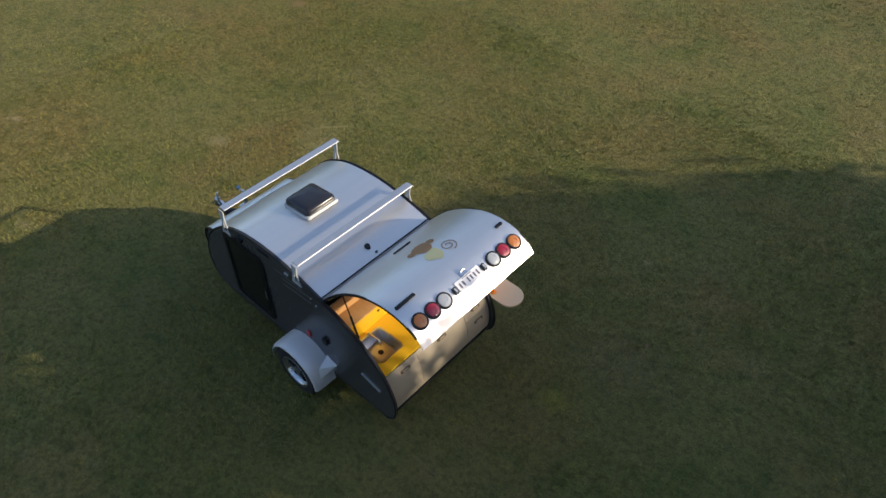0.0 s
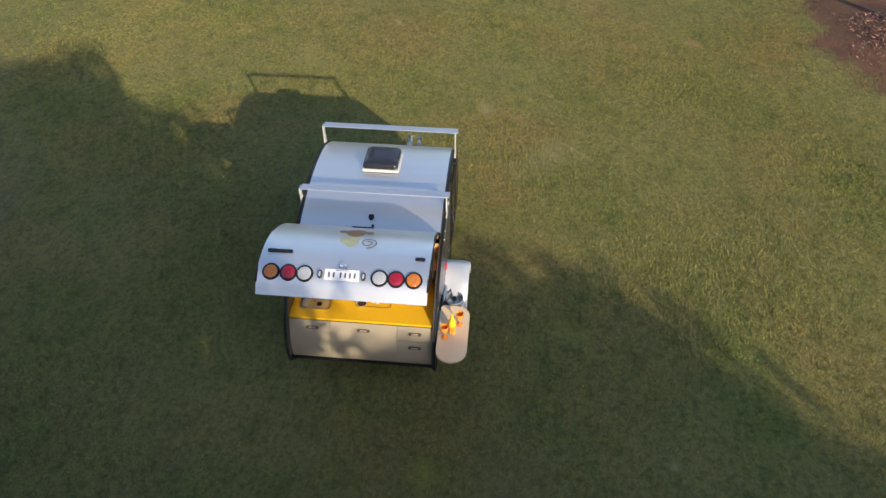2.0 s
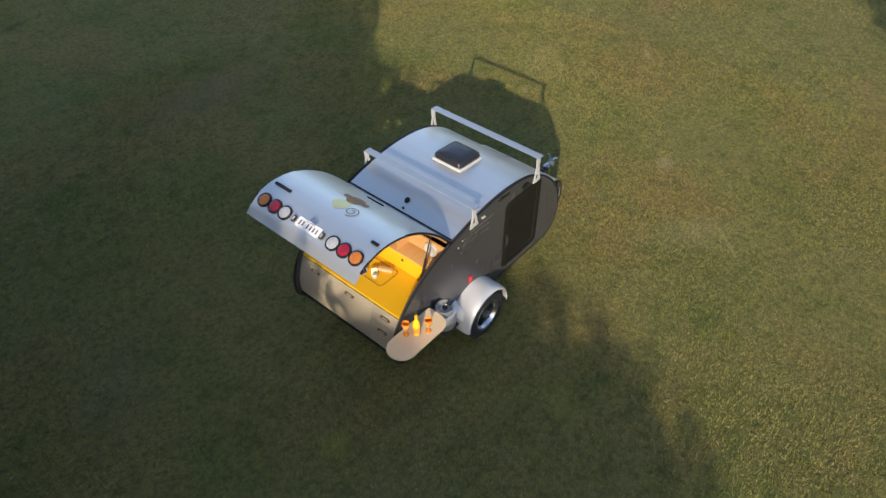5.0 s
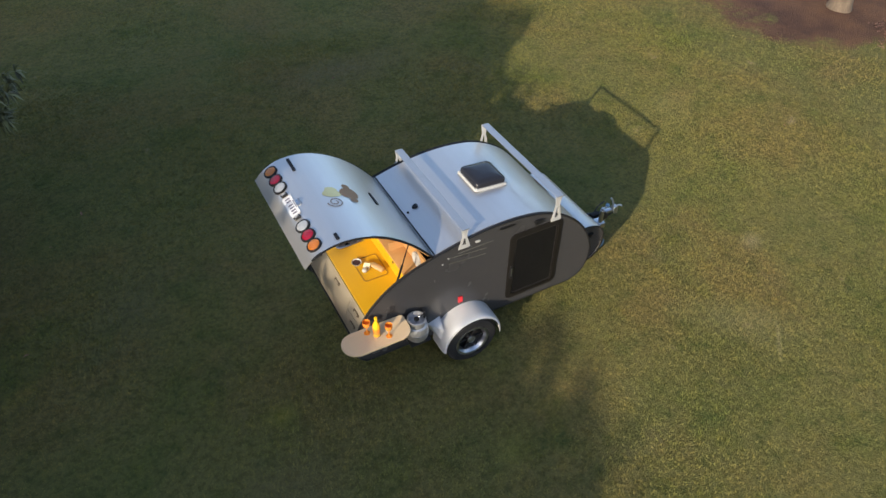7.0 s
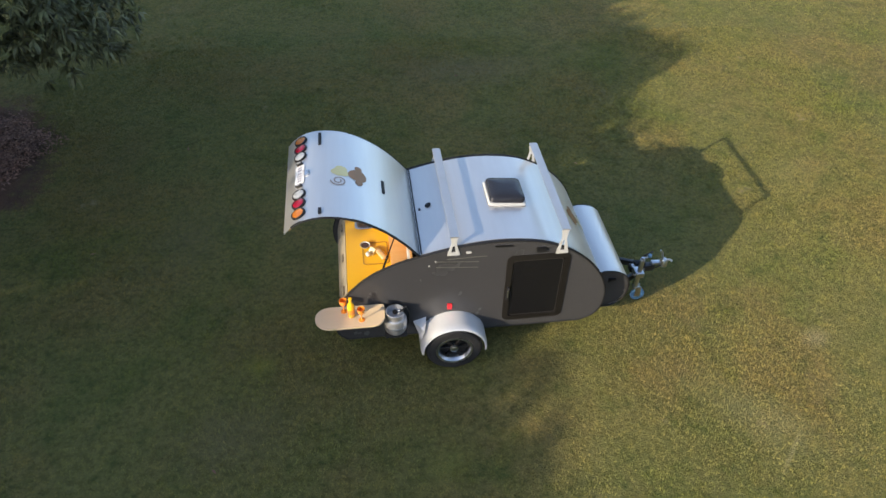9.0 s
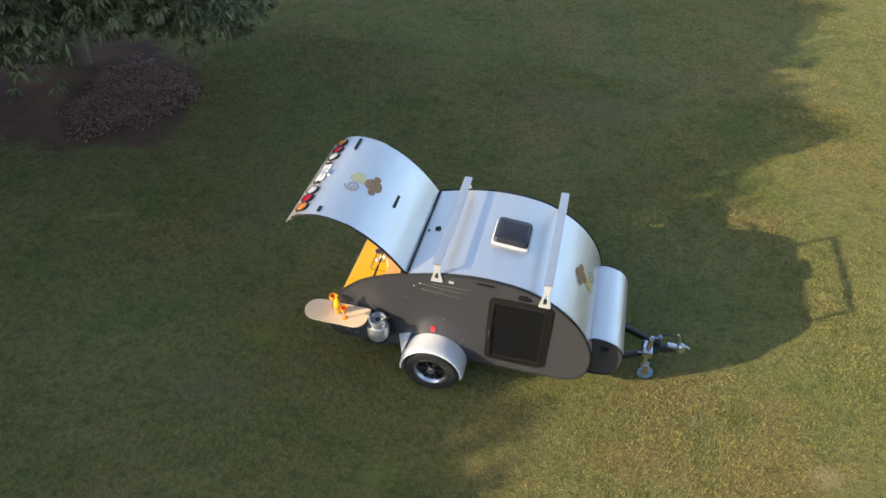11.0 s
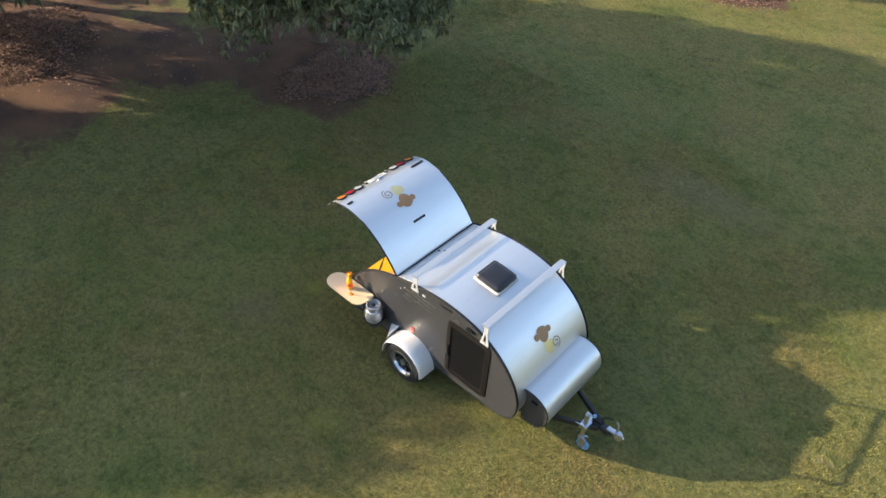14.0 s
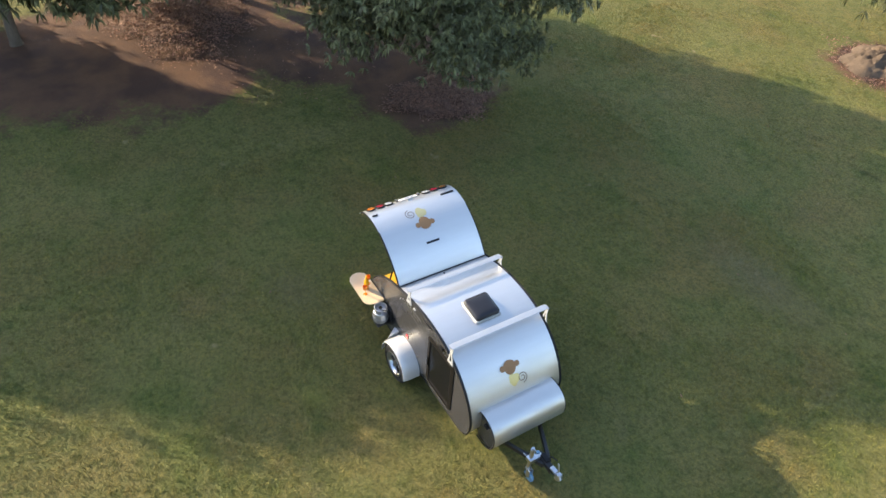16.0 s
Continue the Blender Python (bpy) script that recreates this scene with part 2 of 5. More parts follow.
def ground_material():
    m = bpy.data.materials.new("lawn_and_soil")
    m.use_nodes = True
    t = m.node_tree
    N, L = t.nodes, t.links
    b = N["Principled BSDF"]
    geo = N.new("ShaderNodeNewGeometry")

    def noise_tex(scale, detail=4, rough=0.55):
        n = N.new("ShaderNodeTexNoise")
        n.inputs["Scale"].default_value, n.inputs["Detail"].default_value, n.inputs["Roughness"].default_value = scale, detail, rough
        L.new(geo.outputs["Position"], n.inputs["Vector"])
        return n.outputs["Fac"]

    def rng(sock, a, c, d=0.0, e=1.0):
        r = N.new("ShaderNodeMapRange")
        for k, v in (("From Min", a), ("From Max", c), ("To Min", d), ("To Max", e)):
            r.inputs[k].default_value = v
        L.new(sock, r.inputs["Value"])
        return r.outputs[0]

    def mix(f, a, c):
        x = N.new("ShaderNodeMix")
        x.data_type = "RGBA"
        for k, v in (("Factor", f), ("A", a), ("B", c)):
            if isinstance(v, tuple):
                x.inputs[k].default_value = (*v, 1)
            else:
                L.new(v, x.inputs[k])
        return x.outputs["Result"]

    def math2(op, a, c):
        x = N.new("ShaderNodeMath")
        x.operation = op
        for i, v in enumerate((a, c)):
            if isinstance(v, float):
                x.inputs[i].default_value = v
            else:
                L.new(v, x.inputs[i])
        return x.outputs[0]

    grass = mix(rng(noise_tex(0.33, 5), 0.4, 0.62), (0.165, 0.157, 0.048), (0.203, 0.171, 0.057))
    grass = mix(rng(noise_tex(0.9, 6, 0.65), 0.55, 0.75), grass, (0.202, 0.160, 0.078))
    grass = mix(rng(noise_tex(24, 4, 0.7), 0.35, 0.7), (0.120, 0.118, 0.042), grass)
    grass = mottle(t, grass, geo.outputs["Position"])
    soil = mix(rng(noise_tex(1.1, 5), 0.38, 0.62), (0.140, 0.076, 0.045), (0.078, 0.044, 0.033))
    soil = mix(rng(noise_tex(30, 4, 0.7), 0.5, 0.8), soil, (0.062, 0.038, 0.028))
    wob = math2("ADD", rng(noise_tex(0.8, 5, 0.65), 0.25, 0.75, -0.34, 0.34), rng(noise_tex(7, 3), 0.3, 0.7, -0.07, 0.07))
    mask = None
    for cx, cy, rx, ry, turn in SOIL:
        mp = N.new("ShaderNodeMapping")
        mp.vector_type = "TEXTURE"
        mp.inputs["Location"].default_value = (cx, cy, 0)
        mp.inputs["Rotation"].default_value = (0, 0, radians(turn))
        mp.inputs["Scale"].default_value = (rx, ry, 1e6)
        L.new(geo.outputs["Position"], mp.inputs["Vector"])
        ln = N.new("ShaderNodeVectorMath")
        ln.operation = "LENGTH"
        L.new(mp.outputs[0], ln.inputs[0])
        one = rng(math2("ADD", ln.outputs["Value"], wob), 0.9, 1.12, 1.0, 0.0)
        mask = one if mask is None else math2("MAXIMUM", mask, one)
    # worn pale spots in the lawn
    worn = rng(noise_tex(1.7, 3, 0.5), 0.70, 0.78)
    grass = mix(worn, grass, (0.25, 0.20, 0.11))
    grass = with_spots(t, grass, geo.outputs["Position"])
    L.new(mix(mask, grass, soil), b.inputs["Base Color"])
    b.inputs["Roughness"].default_value = 0.9
    b.inputs["Specular IOR Level"].default_value = 0.15
    bu = N.new("ShaderNodeBump")
    bu.inputs["Strength"].default_value, bu.inputs["Distance"].default_value = 0.8, 0.045
    L.new(noise_tex(32, 5, 0.75), bu.inputs["Height"])
    L.new(bu.outputs[0], b.inputs["Normal"])
    return m


GROUND = ground_material()


def grass_material():
    m = mat("grass_blade", (0.197, 0.184, 0.051), 0.75, vary=0.13, scale=0.55, fine=9, spread=0.26, second=(0.222, 0.170, 0.068), island=0.2, spec=0.1)
    t = m.node_tree
    b = t.nodes["Principled BSDF"]
    geo = t.nodes.new("ShaderNodeNewGeometry")
    old = b.inputs["Base Color"].links[0].from_socket
    old = mottle(t, old, geo.outputs["Position"])
    t.links.new(with_spots(t, old, geo.outputs["Position"]), b.inputs["Base Color"])
    return m


GRASS = grass_material()


# ---- mesh helpers ----
def finish(ob, angle=35):
    me = ob.data
    me.polygons.foreach_set("use_smooth", [True] * len(me.polygons))
    me.set_sharp_from_angle(angle=radians(angle))
    return ob


def part(name, bm, material, parent=None, label="", smooth=35):
    """Links a bmesh as one mesh object, under a thing or a part."""
    bmesh.ops.recalc_face_normals(bm, faces=bm.faces)
    me = bpy.data.meshes.new(name)
    bm.to_mesh(me)
    bm.free()
    for x in material if isinstance(material, (list, tuple)) else (material,):
        me.materials.append(x)
    ob = new(name, me)
    if parent is not None:
        ob.parent = parent
    if label:
        ob["label"] = label
    return finish(ob, smooth)


def from_arrays(name, verts, faces, material, parent=None):
    """verts (n, 3); faces (m, k), all of one size."""
    me = bpy.data.meshes.new(name)
    k = faces.shape[1]
    me.vertices.add(len(verts))
    me.vertices.foreach_set("co", np.asarray(verts, np.float32).ravel())
    me.loops.add(faces.size)
    me.loops.foreach_set("vertex_index", faces.astype(np.int32).ravel())
    me.polygons.add(len(faces))
    me.polygons.foreach_set("loop_start", np.arange(0, faces.size, k, dtype=np.int32))
    me.update(calc_edges=True)
    me.materials.append(material)
    ob = new(name, me)
    if parent is not None:
        ob.parent = parent
    return ob


def box(bm, x0, x1, y0, y1, z0, z1, bevel=0.0, seg=2, m=None):
    got = bmesh.ops.create_cube(bm, size=1.0)["verts"]
    bmesh.ops.scale(bm, vec=(x1 - x0, y1 - y0, z1 - z0), verts=got)
    bmesh.ops.translate(bm, vec=((x0 + x1) / 2, (y0 + y1) / 2, (z0 + z1) / 2), verts=got)
    if bevel:
        edges = list({e for v in got for e in v.link_edges})
        res = bmesh.ops.bevel(bm, geom=edges, offset=bevel, segments=seg, affect="EDGES", profile=0.5)
        got = list({v for f in res["faces"] for v in f.verts} | {v for v in got if v.is_valid})
    if m is not None:
        bmesh.ops.transform(bm, matrix=m, verts=[v for v in got if v.is_valid])
    return bm


def prism(bm, pts, y0, y1):
    """A closed outline in x, z drawn out from y0 to y1."""
    a = [bm.verts.new((x, y0, z)) for x, z in pts]
    b = [bm.verts.new((x, y1, z)) for x, z in pts]
    bm.faces.new(a)
    bm.faces.new(b[::-1])
    n = len(pts)
    for i in range(n):
        j = (i + 1) % n
        bm.faces.new((a[i], b[i], b[j], a[j]))
    return bm


def slab(bm, pts, z0, z1):
    """A closed outline in x, y drawn up from z0 to z1."""
    a = [bm.verts.new((x, y, z0)) for x, y in pts]
    b = [bm.verts.new((x, y, z1)) for x, y in pts]
    bm.faces.new(a[::-1])
    bm.faces.new(b)
    n = len(pts)
    for i in range(n):
        j = (i + 1) % n
        bm.faces.new((a[i], a[j], b[j], b[i]))
    return bm


def round_rect(w, h, r, n=5):
    out = []
    for cx, cy, a0 in ((w / 2 - r, h / 2 - r, 0), (-w / 2 + r, h / 2 - r, 90), (-w / 2 + r, -h / 2 + r, 180), (w / 2 - r, -h / 2 + r, 270)):
        for i in range(n + 1):
            a = radians(a0 + 90 * i / n)
            out.append((cx + r * math.cos(a), cy + r * math.sin(a)))
    return out


def tube(bm, path, radius, sides=10, cap=True):
    """A round bar along path; radius: one number, or one for each point."""
    path = [Vector(p) for p in path]
    rs = radius if isinstance(radius, (list, tuple)) else [radius] * len(path)
    rings = []
    up = Vector((0, 0, 1))
    for i, p in enumerate(path):
        d = (path[min(i + 1, len(path) - 1)] - path[max(i - 1, 0)]).normalized()
        if abs(d.dot(up)) > 0.95:
            up = Vector((1, 0, 0)) if abs(d.x) < 0.9 else Vector((0, 1, 0))
        u = d.cross(up).normalized()
        v = d.cross(u)
        up = -v if v.dot(up) < 0 else v
        rings.append([bm.verts.new(p + rs[i] * (math.cos(2 * math.pi * k / sides) * u + math.sin(2 * math.pi * k / sides) * v)) for k in range(sides)])
    for a, b in zip(rings, rings[1:]):
        for k in range(sides):
            bm.faces.new((a[k], a[(k + 1) % sides], b[(k + 1) % sides], b[k]))
    if cap:
        bm.faces.new(rings[0][::-1])
        bm.faces.new(rings[-1])
    return bm


def lathe(bm, profile, m=None, seg=28, a0=0.0, a1=360.0):
    """profile: (radius, height) from below up, turned about z, then moved by m."""
    m = m or Matrix()
    closed = abs(a1 - a0 - 360) < 1e-6
    n = seg if closed else seg + 1
    rings = []
    for r, h in profile:
        if r < 1e-6 and closed:
            rings.append([bm.verts.new(m @ Vector((0, 0, h)))])
        else:
            rings.append([bm.verts.new(m @ Vector((r * math.cos(a), r * math.sin(a), h))) for a in (radians(a0 + (a1 - a0) * k / seg) for k in range(n))])
    for a, b in zip(rings, rings[1:]):
        for k in range(seg):
            j = (k + 1) % n
            quad = [a[k % len(a)], a[j % len(a)], b[j % len(b)], b[k % len(b)]]
            uniq = list(dict.fromkeys(quad))
            if len(uniq) > 2:
                bm.faces.new(uniq)
    return bm


class Curve2:
    """A smooth line through points of the x, z plane, by its length."""

    def __init__(self, pts, step=8):
        p = [Vector(q) for q in pts]
        p = [2 * p[0] - p[1]] + p + [2 * p[-1] - p[-2]]
        out = []
        for i in range(1, len(p) - 2):
            for k in range(step):
                t = k / step
                out.append(0.5 * (2 * p[i] + (p[i + 1] - p[i - 1]) * t + (2 * p[i - 1] - 5 * p[i] + 4 * p[i + 1] - p[i + 2]) * t * t
                                  + (3 * p[i] - p[i - 1] - 3 * p[i + 1] + p[i + 2]) * t ** 3))
        out.append(p[-2])
        self.p = out
        self.s = [0.0]
        for a, b in zip(out, out[1:]):
            self.s.append(self.s[-1] + (b - a).length)
        self.length = self.s[-1]

    def at(self, s):
        s = min(max(s, 0), self.length)
        for i in range(len(self.s) - 1):
            if s <= self.s[i + 1]:
                f = (s - self.s[i]) / (self.s[i + 1] - self.s[i])
                return self.p[i].lerp(self.p[i + 1], f)
        return self.p[-1].copy()

    def tangent(self, s):
        return (self.at(s + 0.02) - self.at(s - 0.02)).normalized()

    def s_of_x(self, x):
        return min(range(len(self.p)), key=lambda i: abs(self.p[i].x - x)) and min(
            (k * self.length / 400 for k in range(401)), key=lambda s: abs(self.at(s).x - x))

    def line(self, s0, s1, n):
        return [self.at(s0 + (s1 - s0) * i / (n - 1)) for i in range(n)]


def shell(bm, line, y0, y1, thick, side):
    """A bent sheet along line (x, z), from y0 to y1; side: +1 thickens to the left of the line's way."""
    n = len(line)
    outer, inner = [], []
    for i, p in enumerate(line):
        d = (line[min(i + 1, n - 1)] - line[max(i - 1, 0)]).normalized()
        nrm = Vector((-d.y, d.x)) * side
        q = p + nrm * thick
        outer.append([bm.verts.new((p.x, y, p.y)) for y in (y0, y1)])
        inner.append([bm.verts.new((q.x, y, q.y)) for y in (y0, y1)])
    for i in range(n - 1):
        for r in (outer, inner):
            bm.faces.new((r[i][0], r[i][1], r[i + 1][1], r[i + 1][0]))
        for k in (0, 1):
            bm.faces.new((outer[i][k], outer[i + 1][k], inner[i + 1][k], inner[i][k]))
    for i in (0, n - 1):
        bm.faces.new((outer[i][0], outer[i][1], inner[i][1], inner[i][0]))
    return bm


def empty(name, at=(0, 0, 0)):
    ob = new(name)
    ob.location = at
    ob.empty_display_size = 0.2
    return ob


# ---- the ground ----
def soil_depth(x, y):
    """Below 1 inside a patch of bare soil."""
    best = 9.0
    for cx, cy, rx, ry, turn in SOIL:
        a = radians(turn)
        u, v = x - cx, y - cy
        best = min(best, math.hypot((u * math.cos(a) + v * math.sin(a)) / rx, (-u * math.sin(a) + v * math.cos(a)) / ry))
    return best


def lie(x, y):
    """The lie of the lawn, for numbers or arrays: level round the trailer, softly uneven further off."""
    away = np.clip((np.hypot(x - 0.6, y) - 3.5) / 4, 0, 1)
    wave = np.sin(0.43 * x + 0.31 * y + 1.0) * np.sin(0.37 * y - 0.22 * x) + 0.5 * np.sin(0.9 * x - 0.5 * y + 2.0) * np.sin(0.8 * y + 0.4)
    return away * 0.035 * wave


def ground():
    near = list(np.arange(-26, 26.01, 0.4))
    far = [30, 36, 45, 60, 85, 130, 220, 400, 800]
    axis = np.array([-v for v in far[::-1]] + near + far)
    n = len(axis)
    verts = np.zeros((n, n, 3))
    for i, x in enumerate(axis):
        for j, y in enumerate(axis):
            z = 0.0
            if abs(x) < 40 and abs(y) < 40:
                z = float(lie(x, y))
                d = soil_depth(x, y)
                if d < 1:
                    z += 0.10 * (1 - d) + 0.03 * noise.noise((x * 1.7, y * 1.7, 5.0))
            verts[i, j] = x, y, z
    idx = np.arange(n * n).reshape(n, n)
    faces = np.stack((idx[:-1, :-1], idx[1:, :-1], idx[1:, 1:], idx[:-1, 1:]), -1).reshape(-1, 4)
    ob = from_arrays("ground", verts.reshape(-1, 3), faces, GROUND)
    finish(ob, 180)
    tagged(ob, "mown green lawn with bare red-brown soil round the trees", "lawn", kind="structure")
    return ob


ground()


# ---- the teardrop trailer: x forward, axle at x = 0 ----
HALF = 0.79                       # outer face of the side walls
ROOF = Curve2([(-0.36, 1.575), (-0.05, 1.655), (0.28, 1.71), (0.62, 1.715), (0.95, 1.665), (1.22, 1.55), (1.42, 1.41), (1.58, 1.24), (1.70, 1.04),
               (1.765, 0.82), (1.75, 0.61), (1.67, 0.46), (1.52, 0.385)])
REAR = Curve2([(-0.36, 1.575), (-0.62, 1.49), (-0.88, 1.345), (-1.07, 1.16), (-1.19, 0.98), (-1.26, 0.79), (-1.275, 0.62), (-1.245, 0.46), (-1.17, 0.365)])
HATCH = Curve2([(-0.365, 1.58), (-0.54, 1.79), (-0.73, 1.965), (-0.95, 2.105), (-1.17, 2.18), (-1.39, 2.19), (-1.58, 2.13), (-1.712, 2.005)])


def on_curve(curve, s, y, out, side):
    p, d = curve.at(s), curve.tangent(s)
    nrm = Vector((-d.y, d.x)) * side
    return Vector((p.x + nrm.x * out, y, p.y + nrm.y * out))


def frame_on(curve, s, y, side, out=0.0):
    """A frame on a bent sheet: x along the line, y across, z out of it."""
    d = curve.tangent(s)
    nrm = Vector((-d.y, d.x)) * side
    t3, n3 = Vector((d.x, 0, d.y)), Vector((nrm.x, 0, nrm.y))
    b3 = n3.cross(t3)
    m = Matrix((t3, b3, n3)).transposed().to_4x4()
    m.translation = on_curve(curve, s, y, out, side)
    return m


def sticker(bm, curve, s0, y0, shape, side, out=0.0035, rings=4):
    """A flat outline (along, across), star-shaped about its middle, laid on a bent sheet."""
    c = bm.verts.new(on_curve(curve, s0, y0, out, side))
    prev = None
    for r in range(1, rings + 1):
        ring = [bm.verts.new(on_curve(curve, s0 + a * r / rings, y0 + b * r / rings, out, side)) for a, b in shape]
        n = len(ring)
        for i in range(n):
            j = (i + 1) % n
            if prev is None:
                bm.faces.new((c, ring[i], ring[j]))
            else:
                bm.faces.new((prev[i], ring[i], ring[j], prev[j]))
        prev = ring


def blob(r, bumps=(), n=28):
    out = []
    for k in range(n):
        a = 2 * math.pi * k / n
        f = r * (1 + sum(h * math.cos(q * a + ph) for q, h, ph in bumps))
        out.append((f * math.cos(a), f * math.sin(a)))
    return out


def ribbon(bm, curve, pts, width, side, out=0.004):
    """A thin line of (s, y) points on a bent sheet."""
    left = []
    for i, (s, y) in enumerate(pts):
        a, b = Vector(pts[max(i - 1, 0)]), Vector(pts[min(i + 1, len(pts) - 1)])
        d = (b - a).normalized()
        n = Vector((-d.y, d.x)) * width / 2
        left.append((bm.verts.new(on_curve(curve, s + n.x, y + n.y, out, side)), bm.verts.new(on_curve(curve, s - n.x, y - n.y, out, side))))
    for (a, b), (c, d) in zip(left, left[1:]):
        bm.faces.new((a, b, d, c))


def emblem(curve, s0, y0, way, side, parent):
    """A round brown patch with two lobes, a pale yellow patch and a curl. way: +1 along the line."""
    lift = 0.0 if curve is HATCH else 0.0065
    bm = bmesh.new()
    sticker(bm, curve, s0, y0, blob(0.102, ((3, 0.04, 0.5), (2, 0.03, 0))), side, out=0.0035 + lift)
    for e in (-1, 1):
        sticker(bm, curve, s0 - 0.01 * way, y0 + e * 0.122, blob(0.043), side, out=0.0045 + lift)
    part("brown_patch", bm, BROWN, parent, "rounded brown printed patch")
    bm = bmesh.new()
    sticker(bm, curve, s0 + way * 0.19, y0 + 0.02, blob(0.09, ((3, 0.12, 1.0), (5, 0.06, 0.3))), side, out=0.003 + lift)
    part("pale_patch", bm, PALE, parent, "pale yellow printed patch")
    bm = bmesh.new()
    yy = -0.15 if curve is HATCH else 0.15
    pts = []
    for k in range(40):
        a = k / 39 * 3.3 * math.pi
        r = 0.085 * (1 - 0.78 * k / 39)
        pts.append((s0 + way * (0.21 + r * math.cos(a)), y0 + yy + math.copysign(r, yy) * math.sin(a)))
    ribbon(bm, curve, pts, 0.0125, side, 0.004 + lift)
    part("curl", bm, INK, parent, "thin grey-brown printed curl")


trailer = tagged(empty("teardrop_trailer"), "aluminium teardrop trailer with charcoal sides and raised rear hatch", "trailer")


WALL_REAR = Curve2([(-0.36, 1.575), (-0.62, 1.49), (-0.88, 1.355), (-1.085, 1.175), (-1.22, 0.99), (-1.298, 0.79), (-1.315, 0.62), (-1.285, 0.475), (-1.20, 0.385)])


def side_outline():
    pts = [tuple(p) for p in WALL_REAR.line(0, WALL_REAR.length, 40)][::-1] + [tuple(p) for p in ROOF.line(0, ROOF.length, 56)][1:]
    return pts


def trailer_shell():
    outline = side_outline()
    for e in (-1, 1):
        bm = prism(bmesh.new(), outline, e * (HALF - 0.035), e * HALF)
        part("side_wall", bm, GREY, trailer, "satin charcoal side panel")
        # black moulding round the edge of the wall
        bm = bmesh.new()
        ring = outline
        path = [(x, e * (HALF - 0.006), z) for x, z in ring]
        tube(bm, path + [path[0]], 0.0125, 6, cap=False)
        part("edge_moulding", bm, BLACK, trailer, "thin black edge moulding")
    bm = shell(bmesh.new(), ROOF.line(0, ROOF.length, 70), -HALF + 0.036, HALF - 0.036, 0.02, -1)
    bmesh.ops.translate(bm, vec=(0, 0, 0.006), verts=bm.verts)
    part("roof_skin", bm, ALU, trailer, "curved brushed aluminium roof and front skin")
    # seams over the roof
    for x in (-0.34,):
        s = ROOF.s_of_x(x)
        bm = bmesh.new()
        p = ROOF.at(s)
        tube(bm, [(p.x - 0.01, -0.76, p.y + 0.016), (p.x - 0.01, 0.76, p.y + 0.016)], 0.008, 8)
        part("hinge_strip", bm, BLACK, trailer, "black hurricane hinge strip")
    bm = box(bmesh.new(), -1.15, 1.55, -0.755, 0.755, 0.35, 0.41)
    part("floor_pan", bm, BLACK, trailer)
    for e in (-1, 1):
        bm = box(bmesh.new(), -1.1, 1.75, e * 0.45 - 0.025, e * 0.45 + 0.025, 0.28, 0.349, 0.004)
        part("chassis_rail", bm, STEEL_BLACK, trailer)
    bm = tube(bmesh.new(), [(0, -0.86, 0.32), (0, 0.86, 0.32)], 0.03, 12)
    part("axle", bm, STEEL_BLACK, trailer)
    # cabin bulkhead, closes the sleeping space
    bm = box(bmesh.new(), -0.46, -0.44, -0.752, 0.752, 0.411, 1.545)
    part("bulkhead", bm, WOOD, trailer)


def heart_gland():
    s = ROOF.s_of_x(-0.19)
    bm = bmesh.new()
    sticker(bm, ROOF, s, 0.0, [(0.034 * math.cos(a) * (1 - 0.25 * math.cos(a)), 0.030 * math.sin(a)) for a in (2 * math.pi * k / 20 for k in range(20))], 1, 0.012, 2)
    got = bmesh.ops.extrude_face_region(bm, geom=bm.faces[:])
    bmesh.ops.translate(bm, vec=(0.002, 0, 0.012), verts=[g for g in got["geom"] if isinstance(g, bmesh.types.BMVert)])
    part("cable_gland", bm, BLACK, trailer, "small black cable entry cap")
    bm = lathe(bmesh.new(), [(0.014, 0), (0.014, 0.012), (0, 0.015)], frame_on(ROOF, ROOF.s_of_x(-0.29), -0.03, 1, 0.006), 12)
    part("rivet_cap", bm, BLACK, trailer)


